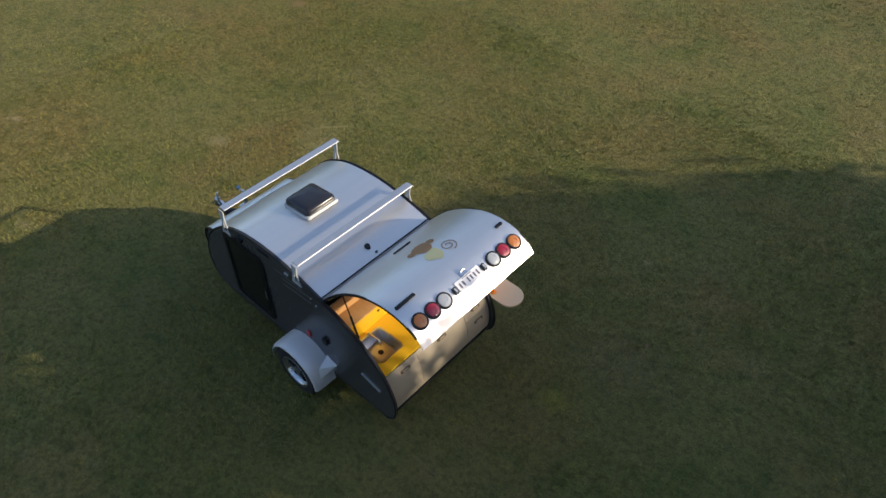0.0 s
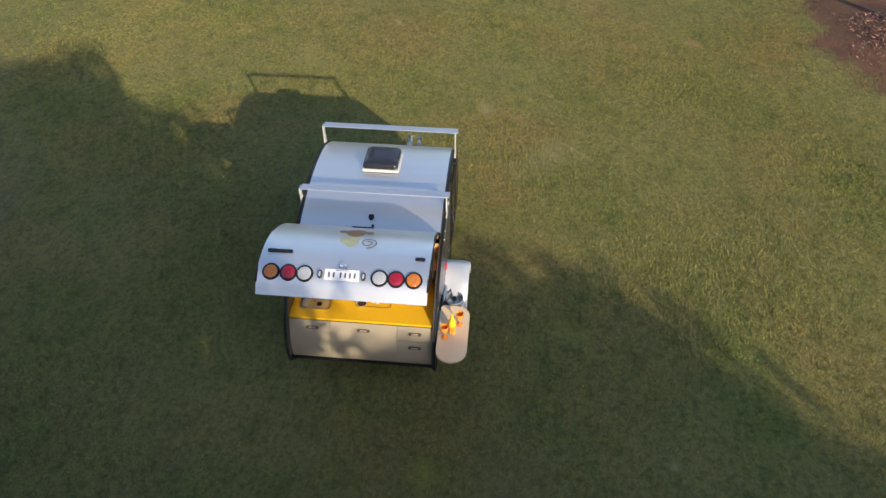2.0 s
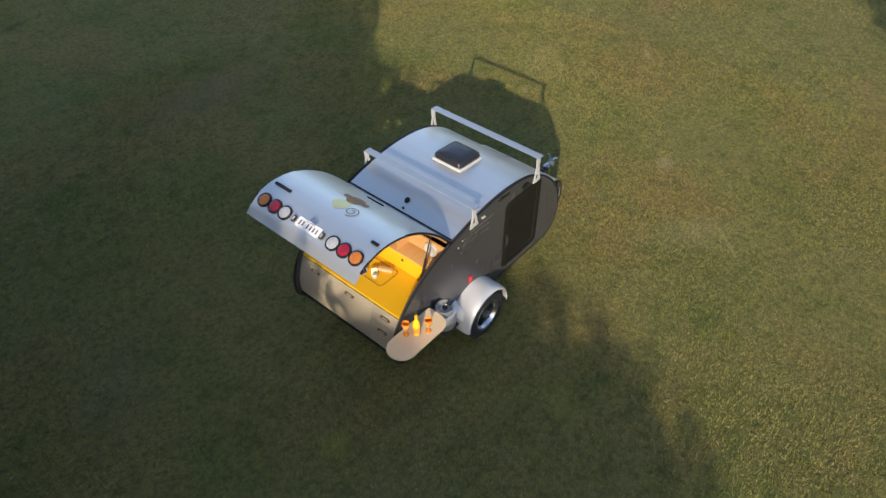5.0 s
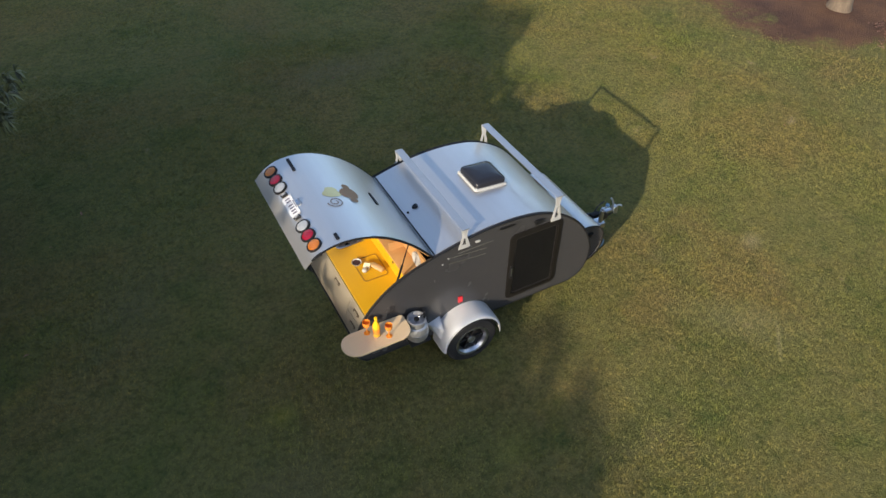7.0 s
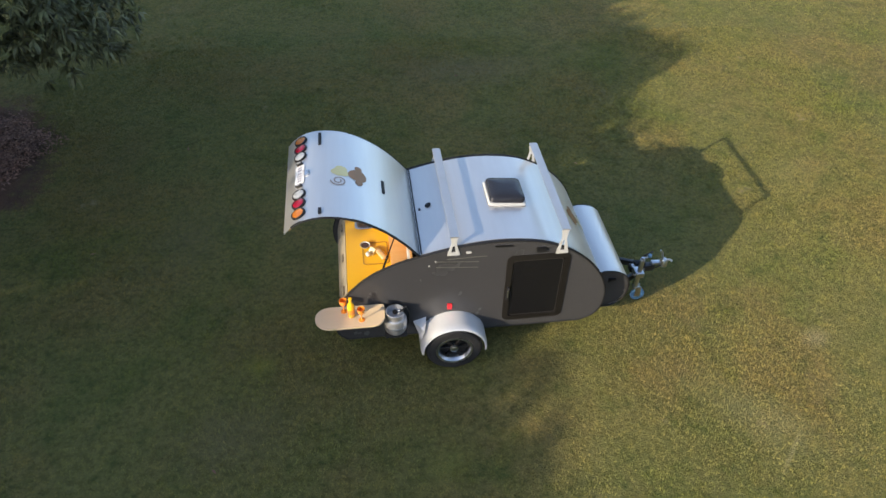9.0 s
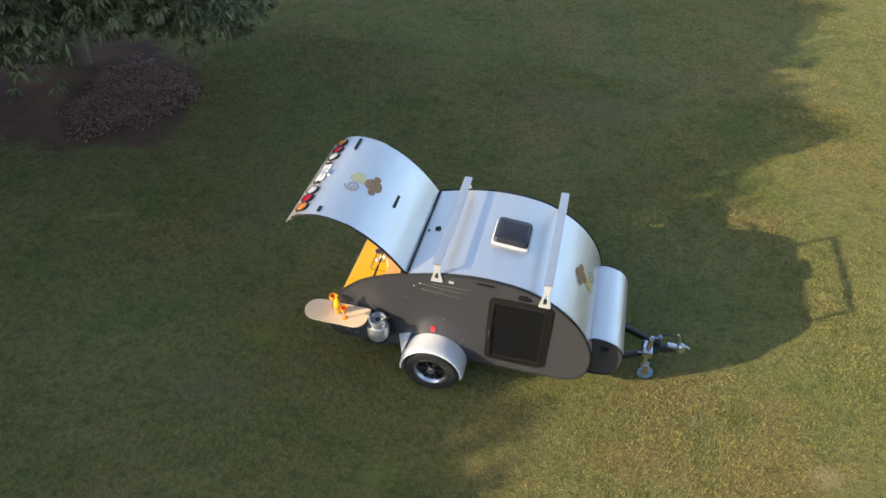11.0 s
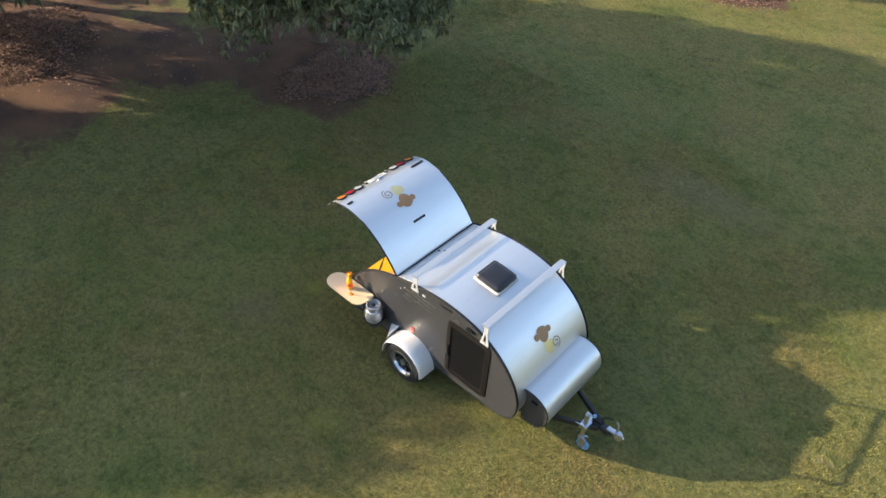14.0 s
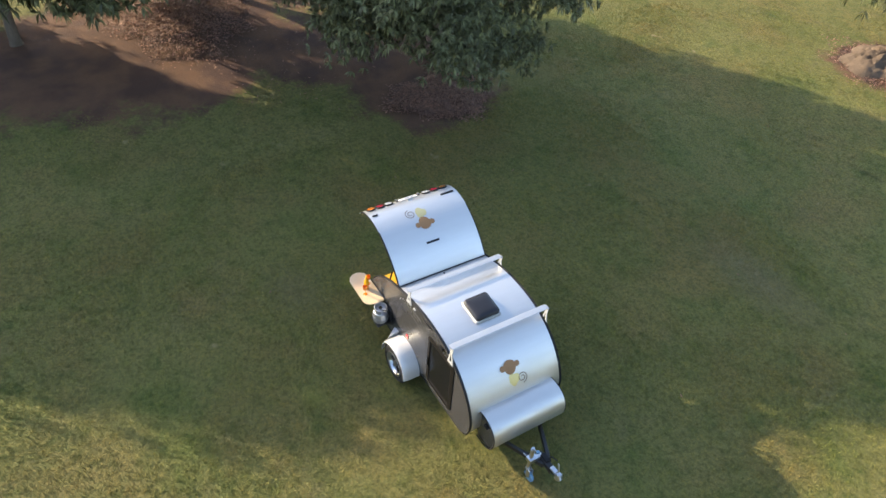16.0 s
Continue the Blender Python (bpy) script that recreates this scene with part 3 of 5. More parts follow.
def hatch():
    pan = part("hatch", shell(bmesh.new(), HATCH.line(0, HATCH.length, 60), -0.768, 0.768, 0.006, 1), ALU, trailer, "raised curved aluminium galley hatch")
    bm = shell(bmesh.new(), [HATCH.at(HATCH.length * (0.02 + 0.95 * i / 44)) for i in range(45)], -0.74, 0.74, 0.03, 1)
    for v in bm.verts:
        v.co.z -= 0.0068
    part("lining", bm, WOOD, pan, "varnished plywood inner lining")
    for e in (-1, 1):
        bm = bmesh.new()
        tube(bm, [(p.x, e * 0.766, p.y - 0.012) for p in HATCH.line(0.01, HATCH.length - 0.12, 44)], 0.013, 6)
        part("edge_seal", bm, BLACK, pan, "black rubber edge seal")
    side = -1
    lx = HATCH.s_of_x(-1.555)
    for e in (-1, 1):
        for y, m, lab in ((0.64, AMBER, "round amber indicator lens"), (0.483, RED, "round red tail lamp lens"), (0.335, CLEAR, "round clear reversing lamp lens")):
            f = frame_on(HATCH, lx, e * y, side)
            bm = lathe(bmesh.new(), [(0.060, -0.004), (0.078, -0.004), (0.078, 0.012), (0.074, 0.018), (0.064, 0.018), (0.060, 0.012)], f, 28)
            part("lamp_bezel", bm, BLACK, pan, "black rubber lamp bezel")
            bm = lathe(bmesh.new(), [(0.0625, 0.010), (0.060, 0.018), (0.046, 0.023), (0.026, 0.025), (0.024, 0.022), (0.008, 0.024), (0, 0.024)], f, 28)
            part("lamp_lens", bm, m, pan, lab)
        f = frame_on(HATCH, lx, e * 0.195, side)
        bm = slab(bmesh.new(), round_rect(0.075, 0.035, 0.017), 0.001, 0.028)
        bmesh.ops.transform(bm, matrix=f, verts=bm.verts)
        part("plate_lamp", bm, STEEL_BLACK, pan, "small dark number plate lamp")
        bm = slab(bmesh.new(), round_rect(0.045, 0.018, 0.008), 0.0285, 0.034)
        bmesh.ops.transform(bm, matrix=f, verts=bm.verts)
        part("plate_lamp_lens", bm, CLEAR, pan)
    f = frame_on(HATCH, lx - 0.005, 0.0, side)
    plate = slab(bmesh.new(), round_rect(0.105, 0.31, 0.012), 0.006, 0.010)
    bmesh.ops.transform(plate, matrix=f, verts=plate.verts)
    part("number_plate", plate, PLATE, pan, "white number plate with dark bars")
    for k in range(6):
        bm = bmesh.new()
        y = -0.115 + k * 0.042 + (0.02 if k > 1 else 0)
        box(bm, -0.024, 0.026, y - 0.0085, y + 0.0085, 0.0105, 0.0125, m=f)
        part("plate_bar", bm, PLATE_INK, pan)
    bm = bmesh.new()
    box(bm, -0.045, -0.038, -0.06, 0.06, 0.0105, 0.012, m=f)
    part("plate_line", bm, PLATE_INK, pan)
    # small lock above the plate
    f = frame_on(HATCH, lx - 0.085, 0.0, side)
    bm = slab(bmesh.new(), round_rect(0.05, 0.09, 0.015), 0.0, 0.012)
    tube(bm, [(-0.01, -0.03, 0.02), (-0.02, 0.0, 0.035), (-0.01, 0.03, 0.02)], 0.007, 8)
    bmesh.ops.transform(bm, matrix=f, verts=bm.verts)
    part("hatch_latch", bm, CHROME, pan, "small chrome hatch latch")
    for x, y, w in ((-1.343, 0.60, 0.23), (-0.69, -0.02, 0.22), (-1.343, -0.675, 0.09)):
        f = frame_on(HATCH, HATCH.s_of_x(x), y, side)
        bm = slab(bmesh.new(), round_rect(0.034, w, 0.008), 0.001, 0.011)
        bmesh.ops.transform(bm, matrix=f, verts=bm.verts)
        part("rubber_pad", bm, BLACK, pan, "narrow black rubber strip")
    emblem(HATCH, HATCH.s_of_x(-0.95), -0.02, 1, side, pan)
    # gas struts that hold the hatch
    for e in (-1, 1):
        bm = tube(bmesh.new(), [(-0.78, e * 0.715, 1.30), (-0.70, e * 0.715, 1.56)], 0.012, 8)
        tube(bm, [(-0.70, e * 0.715, 1.56), (-0.62, e * 0.715, 1.82)], 0.007, 8)
        part("gas_strut", bm, BLACK, trailer, "black gas strut")


def galley():
    z = 1.05
    bm = bmesh.new()
    hx0, hx1, hy0, hy1 = -1.02, -0.68, 0.36, 0.66
    box(bm, -1.150, hx0, -0.752, 0.752, z - 0.03, z)
    box(bm, hx1, -0.47, -0.752, 0.752, z - 0.03, z)
    box(bm, hx0, hx1, -0.752, hy0, z - 0.03, z)
    box(bm, hx0, hx1, hy1, 0.752, z - 0.03, z)
    part("galley_worktop", bm, YELLOW, trailer, "bright yellow laminate worktop")
    # sink basin in the worktop
    bm = bmesh.new()
    top, low = round_rect(hx1 - hx0 + 0.03, hy1 - hy0 + 0.03, 0.05), round_rect(hx1 - hx0 - 0.01, hy1 - hy0 - 0.01, 0.05)
    base = round_rect(hx1 - hx0 - 0.07, hy1 - hy0 - 0.07, 0.05)
    cx, cy = (hx0 + hx1) / 2, (hy0 + hy1) / 2
    rings = [[bm.verts.new((cx + a, cy + b, h)) for a, b in ring] for ring, h in ((top, z + 0.001), (top, z + 0.006), (low, z + 0.006), (base, z - 0.13))]
    for a, b in zip(rings, rings[1:]):
        for i in range(len(a)):
            j = (i + 1) % len(a)
            bm.faces.new((a[i], a[j], b[j], b[i]))
    bm.faces.new(rings[-1])
    sink = part("sink", bm, CHROME, trailer, "stainless steel sink basin")
    bm = lathe(bmesh.new(), [(0.0, 0), (0.03, 0), (0.03, 0.005), (0.02, 0.006), (0, 0.003)], pose(cx, cy, z - 0.129), 16)
    part("drain", bm, BLACK, sink)
    bm = tube(bmesh.new(), [(-0.665, 0.5, z), (-0.665, 0.5, z + 0.022), (-0.69, 0.5, z + 0.035), (-0.82, 0.5, z + 0.030), (-0.835, 0.5, z + 0.012)], 0.010, 8)
    part("tap", bm, CHROME, trailer, "small chrome tap folded down over the sink")
    # flush cooker lid with a raised border
    m = pose(-0.815, -0.10, z, 0, 0, 0)
    bm = bmesh.new()
    out, inn = round_rect(0.30, 0.38, 0.04), round_rect(0.272, 0.352, 0.03)
    rings = [[bm.verts.new(m @ Vector((a, b, h))) for a, b in ring] for ring, h in ((out, 0.001), (out, 0.008), (inn, 0.008), (inn, 0.004))]
    for a, b in zip(rings, rings[1:]):
        for i in range(len(a)):
            j = (i + 1) % len(a)
            bm.faces.new((a[i], a[j], b[j], b[i]))
    lid = part("cooker_lid", bm, OCHRE, trailer, "yellow flush lid with ochre raised border")
    bm = slab(bmesh.new(), [(-0.815 + a, -0.10 + b) for a, b in inn], z + 0.0005, z + 0.004)
    part("lid_panel", bm, YELLOW, lid)
    # yellow up-stand locker behind the worktop and plywood shelf above it
    bm = box(bmesh.new(), -0.62, -0.461, -0.62, 0.752, z + 0.001, 1.325, 0.012)
    locker = part("back_locker", bm, YELLOW, trailer, "yellow back locker")
    for y in (-0.3, 0.3):
        bm = lathe(bmesh.new(), [(0.016, 0), (0.016, 0.008), (0, 0.01)], pose(-0.6205, y, 1.22, 0, -90, 0), 12)
        part("locker_knob", bm, HANDLE, locker)
    bm = box(bmesh.new(), -0.66, -0.461, -0.752, 0.752, 1.335, 1.355, 0.004)
    part("upper_shelf", bm, WOOD, trailer, "plywood upper shelf")
    for y in (-0.25, 0.25):
        bm = box(bmesh.new(), -0.64, -0.461, y - 0.008, y + 0.008, 1.356, 1.47)
        part("shelf_divider", bm, WOOD, trailer)
    bm = lathe(bmesh.new(), [(0.075, 0), (0.085, 0.0), (0.085, 0.02), (0.075, 0.022), (0.062, 0.012), (0.0, 0.006)], pose(-0.462, -0.58, 1.44, 0, -90, 0), 26)
    part("round_vent", bm, WHITE, trailer, "round pale interior lamp")
    # cream rear panels, bent like the walls, in three columns
    s_top = min((k * REAR.length / 300 for k in range(301)), key=lambda s: abs(REAR.at(s).y - 1.016))
    s_mid = min((k * REAR.length / 300 for k in range(301)), key=lambda s: abs(REAR.at(s).y - 0.87))
    s_end = REAR.length - 0.19
    cols = ((0.322, 0.75, s_top, s_end), (-0.385, 0.318, s_top, s_end), (-0.75, -0.389, s_top, s_mid), (-0.75, -0.389, s_mid + 0.004, s_end))
    for k, (y0, y1, s0, s1) in enumerate(cols):
        bm = shell(bmesh.new(), REAR.line(s0, s1, 18), y0, y1, 0.018, 1)
        for v in bm.verts:
            v.co.x += 0.010
        panel = part("rear_locker_front", bm, CREAM, trailer, "cream curved locker front")
        s = s0 + 0.075
        f = frame_on(REAR, s, (y0 + y1) / 2 - (0.03 if k == 0 else 0), -1, -0.009)
        bm = slab(bmesh.new(), round_rect(0.034, 0.135, 0.016), 0.0, 0.007)
        bmesh.ops.transform(bm, matrix=f, verts=bm.verts)
        pull = part("flush_pull", bm, HANDLE, panel, "oval bronze flush pull")
        bm = slab(bmesh.new(), round_rect(0.018, 0.075, 0.008), 0.0075, 0.011)
        bmesh.ops.transform(bm, matrix=f, verts=bm.verts)
        part("catch", bm, CREAM, panel)
    bm = shell(bmesh.new(), REAR.line(s_top, s_end + 0.05, 18), -0.752, 0.752, 0.012, 1)
    for v in bm.verts:
        v.co.x += 0.034
    part("rear_backing", bm, BLACK, trailer)
    p = REAR.at(s_end + 0.03)
    bm = box(bmesh.new(), p.x - 0.005, p.x + 0.03, -0.752, 0.752, p.y - 0.02, p.y + 0.012, 0.004)
    part("rear_sill", bm, BLACK, trailer, "black lower sill")


def doors():
    for e in (-1, 1):
        m = Matrix.Translation((0.925, e * HALF, 1.0)) @ (pose(0, 0, 0, 90, 0, 0) if e < 0 else pose(0, 0, 0, 90, 0, 180))
        bm = bmesh.new()
        out, inn = round_rect(0.70, 1.0, 0.075, 6), round_rect(0.575, 0.875, 0.045, 6)
        rings = [[bm.verts.new((a, b, h)) for a, b in ring] for ring, h in ((out, 0.0005), (out, 0.012), (inn, 0.020), (inn, 0.004))]
        for a, b in zip(rings, rings[1:]):
            for i in range(len(a)):
                j = (i + 1) % len(a)
                bm.faces.new((a[i], a[j], b[j], b[i]))
        bmesh.ops.transform(bm, matrix=m, verts=bm.verts)
        d = part("cabin_door", bm, FRAME, trailer, "black framed cabin door with dark window")
        bm = slab(bmesh.new(), round_rect(0.573, 0.873, 0.044, 6), 0.003, 0.006)
        bmesh.ops.transform(bm, matrix=m, verts=bm.verts)
        part("door_window", bm, PANE, d, "dark tinted window pane")
        bm = bmesh.new()
        wide, slim = round_rect(0.551, 0.851, 0.040, 6), round_rect(0.539, 0.839, 0.036, 6)
        rings = [[bm.verts.new((a, b, h)) for a, b in ring] for ring, h in ((wide, 0.0062), (wide, 0.0095), (slim, 0.0095), (slim, 0.0062))]
        for a, b in zip(rings, rings[1:]):
            for i in range(len(a)):
                j = (i + 1) % len(a)
                bm.faces.new((a[i], a[j], b[j], b[i]))
        bmesh.ops.transform(bm, matrix=m, verts=bm.verts)
        part("window_seal", bm, SEAL, d, "thin dark window seal")
        hx = -0.315 if e < 0 else 0.315
        bm = slab(bmesh.new(), [(hx + a, -0.05 + b) for a, b in round_rect(0.032, 0.20, 0.014)], 0.017, 0.034)
        bmesh.ops.transform(bm, matrix=m, verts=bm.verts)
        part("door_handle", bm, STEEL_BLACK, d, "black door handle")
        bm = slab(bmesh.new(), [(hx + a, -0.05 + b) for a, b in round_rect(0.012, 0.12, 0.005)], 0.0345, 0.039)
        bmesh.ops.transform(bm, matrix=m, verts=bm.verts)
        part("handle_inlay", bm, CHROME, d)
        # lamp over the door, stripes and marker on the wall

        def stuck(name, x, z, w, h, r, t, material, label="", turn=0.0):
            b = slab(bmesh.new(), round_rect(w, h, r, 3), 0.0006, t)
            q = Matrix.Translation((x, e * HALF, z)) @ (pose(0, 0, 0, 90, 0, 0) if e < 0 else pose(0, 0, 0, 90, 0, 180)) @ pose(0, 0, 0, 0, 0, turn if e < 0 else -turn)
            bmesh.ops.transform(b, matrix=q, verts=b.verts)
            return part(name, b, material, trailer, label)

        stuck("porch_lamp", 0.93, 1.575, 0.105, 0.055, 0.02, 0.03, BLACK, "small black porch lamp")
        stuck("side_reflector", -0.037, 0.80, 0.055, 0.085, 0.008, 0.012, REDMARK, "red side reflector")
        stuck("vent_slot", 0.52, 1.655, 0.19, 0.022, 0.01, 0.012, BLACK, "thin black drip slot", -2)
        stuck("keeper", 0.15, 1.605, 0.06, 0.022, 0.01, 0.016, WHITE, "small white fitting")
        for x, z, w in ((0.135, 1.525, 0.43), (0.04, 1.475, 0.46), (0.035, 1.395, 0.46)):
            stuck("wall_stripe", x, z, w, 0.007, 0.003, 0.003, STRIPE, "thin pale stripe", 1.0 if z > 1.5 else -5.0)
        for x, z in ((-0.27, 1.445), (-0.20, 1.50)):
            stuck("stud", x, z, 0.018, 0.018, 0.008, 0.008, WHITE)
        if e > 0:
            stuck("socket_cover", -0.33, 0.93, 0.07, 0.09, 0.012, 0.028, BLACK, "small black socket cover")
            stuck("table_mount", -0.99, 0.83, 0.27, 0.022, 0.006, 0.014, ALU_DULL, "aluminium table mounting rail", 16)


def rails():
    for x in (1.165, -0.012):
        e0, e1 = -0.825, 0.775
        bm = bmesh.new()
        prof = [(-0.048, 0.001), (-0.043, 0.0055), (0.0, 0.0085), (0.043, 0.0055), (0.048, 0.001), (0.042, -0.006), (-0.042, -0.006)]
        prism(bm, [(x + a, 1.85 + b) for a, b in prof], e0, e1)
        rail = part("roof_rail", bm, ALU_DULL, trailer, "pale aluminium roof cross bar")
        surf = ROOF.at(ROOF.s_of_x(x)).y
        for e in (-1, 1):
            y = e * (HALF + 0.004)
            z0 = surf - 0.075
            bm = bmesh.new()
            # a waisted plate foot with a small opening, flared at both ends
            zt, zb = 1.842, z0 - 0.012
            zm = zb + (zt - zb) * 0.62
            rim = [(-0.068, zb), (0.068, zb), (0.064, zb + 0.028), (0.026, zm), (0.040, zt), (-0.040, zt), (-0.026, zm), (-0.064, zb + 0.028)]
            hole = [(-0.022, zb + 0.045), (0.022, zb + 0.045), (0.019, zb + 0.060), (0.008, zm - 0.030), (0.004, zm - 0.022), (-0.004, zm - 0.022), (-0.008, zm - 0.030), (-0.026, zb + 0.060)]
            rings = [[bm.verts.new((x + a, y + b, c)) for a, c in ring] for ring, b in ((rim, -0.006), (rim, 0.006), (hole, 0.006), (hole, -0.006))]
            for a, b in zip(rings, rings[1:] + rings[:1]):
                for i in range(len(a)):
                    k = (i + 1) % len(a)
                    bm.faces.new((a[i], a[k], b[k], b[i]))
            box(bm, x - 0.064, x + 0.064, y - 0.011, y - 0.0062, zb + 0.004, zb + 0.026, 0.002)
            part("rail_foot", bm, WHITE, rail, "white triangular rail foot")


def roof_vent():
    s = ROOF.s_of_x(0.67)
    f = frame_on(ROOF, s, 0.005, 1, 0.004)
    bm = bmesh.new()
    rings = [[bm.verts.new(f @ Vector((a, b, h))) for a, b in round_rect(w, w * 1.0, 0.03)] for w, h in ((0.43, 0.0), (0.43, 0.012), (0.41, 0.028), (0.37, 0.030))]
    for a, b in zip(rings, rings[1:]):
        for i in range(len(a)):
            j = (i + 1) % len(a)
            bm.faces.new((a[i], a[j], b[j], b[i]))
    bm.faces.new(rings[-1])
    v = part("roof_vent", bm, WHITE, trailer, "square roof hatch with smoked dome")
    bm = bmesh.new()
    rings = [[bm.verts.new(f @ Vector((a, b, h))) for a, b in round_rect(w, w, 0.045)] for w, h in ((0.395, 0.0305), (0.398, 0.060), (0.386, 0.080), (0.355, 0.094), (0.25, 0.105), (0.12, 0.109))]
    for a, b in zip(rings, rings[1:]):
        for i in range(len(a)):
            j = (i + 1) % len(a)
            bm.faces.new((a[i], a[j], b[j], b[i]))
    bm.faces.new(rings[-1])
    part("vent_dome", bm, SMOKE, v, "smoked acrylic dome")


def wheel(e):
    m = Matrix.Translation((0, e * 0.945, 0.32)) @ pose(0, 0, 0, -90 * e, 0, 0)
    bm = lathe(bmesh.new(), [(0.195, -0.095), (0.25, -0.105), (0.298, -0.098), (0.316, -0.075), (0.32, -0.04), (0.32, 0.04), (0.316, 0.075), (0.298, 0.098), (0.25, 0.105), (0.195, 0.095), (0.19, 0.0), (0.195, -0.095)], m, 44)
    for v in bm.verts:
        if v.co.z < 0.004:
            v.co.z = 0.004
    wh = tagged(part("wheel", bm, RUBBER, trailer, "black road tyre on a dark spoked alloy rim"))
    # tread blocks
    bm = bmesh.new()
    for k in range(52):
        for j, yy in enumerate((-0.055, 0.0, 0.055)):
            a = 2 * math.pi * (k + 0.5 * (j % 2)) / 52
            q = m @ pose(0, 0, 0, 0, 0, math.degrees(a))
            box(bm, 0.315, 0.3245, -0.013, 0.013, yy - 0.022, yy + 0.022, m=q)
    for v in bm.verts:
        v.co.z = max(v.co.z, 0.002)
    part("tread", bm, RUBBER, wh)
    bm = lathe(bmesh.new(), [(0.20, -0.06), (0.185, -0.05), (0.160, 0.03), (0.163, 0.062), (0.186, 0.098), (0.212, 0.103), (0.214, 0.092), (0.20, 0.085), (0.20, -0.06)], m, 40)
    part("rim", bm, CHROME, wh, "bright machined rim edge")
    bm = lathe(bmesh.new(), [(0.0, 0.03), (0.18, 0.02), (0.18, 0.012), (0.0, 0.012)], m, 32)
    part("rim_dish", bm, BLACK, wh)
    bm = bmesh.new()
    for k in range(6):
        q = m @ pose(0, 0, 0, 0, 0, 60 * k)
        box(bm, 0.03, 0.166, -0.021, 0.021, 0.03, 0.064, 0.006, 1, m=q)
    part("spokes", bm, BLACK, wh, "dark alloy spokes")
    bm = lathe(bmesh.new(), [(0.048, 0.02), (0.048, 0.078), (0.03, 0.088), (0, 0.09)], m, 20)
    part("hub_cap", bm, CHROME, wh)


def fender(e):
    bm = bmesh.new()
    n = 30
    y_in, y_out = e * (HALF + 0.001), e * 1.065
    rows = []
    for k in range(n + 1):
        a = radians(-3 + 186 * k / n)
        sec = []
        for y, r in ((y_in, 0.384), (e * 0.98, 0.384), (e * 1.03, 0.379), (e * 1.055, 0.369), (y_out, 0.352), (e * 1.058, 0.350), (e * 1.05, 0.364), (e * 1.025, 0.373), (e * 0.975, 0.378), (y_in, 0.378)):
            sec.append(bm.verts.new((r * math.cos(a), y, 0.33 + r * math.sin(a))))
        rows.append(sec)
    for a, b in zip(rows, rows[1:]):
        for i in range(len(a)):
            j = (i + 1) % len(a)
            bm.faces.new((a[i], a[j], b[j], b[i]))
    for r in (rows[0], rows[-1]):
        bm.faces.new(r)
    part("fender", bm, FENDER, trailer, "silver-white rounded wheel arch")


def gusset(e):
    """A folded plate that carries the fender's rear end off the wall."""
    bm = bmesh.new()
    pts = [(-0.30, 0.795, 0.66), (-0.45, 0.792, 0.60), (-0.33, 0.95, 0.585), (-0.42, 0.792, 0.50), (-0.37, 0.97, 0.47), (-0.36, 0.795, 0.47)]
    for x, y, z in pts:
        bm.verts.new((x, e * y, z))
    bmesh.ops.convex_hull(bm, input=bm.verts)
    part("fender_gusset", bm, FENDER, trailer, "silver plate behind the wheel arch")


def front_box():
    prof = [(1.735, 0.955), (1.80, 0.972), (1.90, 0.962), (2.00, 0.925), (2.075, 0.86), (2.118, 0.76), (2.122, 0.65), (2.095, 0.54), (2.03, 0.45), (1.94, 0.40), (1.735, 0.39)]
    c = Curve2(prof, 5)
    line = c.line(0, c.length, 40)
    b = part("front_locker", prism(bmesh.new(), [tuple(p) for p in line], -0.60, 0.60), GREY, trailer, "front storage locker with bent aluminium lid")
    part("lid", shell(bmesh.new(), c.line(0, c.length * 0.82, 34), -0.618, 0.618, 0.006, 1), ALU, b, "bent aluminium lid")
    for e in (-1, 1):
        bm = tube(bmesh.new(), [(p.x, e * 0.615, p.y) for p in line], 0.010, 6)
        part("edge_strip", bm, BLACK, b)
        bm = box(bmesh.new(), 1.86, 1.95, e * 0.601, e * 0.628, 0.80, 0.845, 0.006) if e > 0 else box(bmesh.new(), 1.86, 1.95, -0.628, -0.601, 0.80, 0.845, 0.006)
        part("side_latch", bm, BLACK, b, "black side latch")


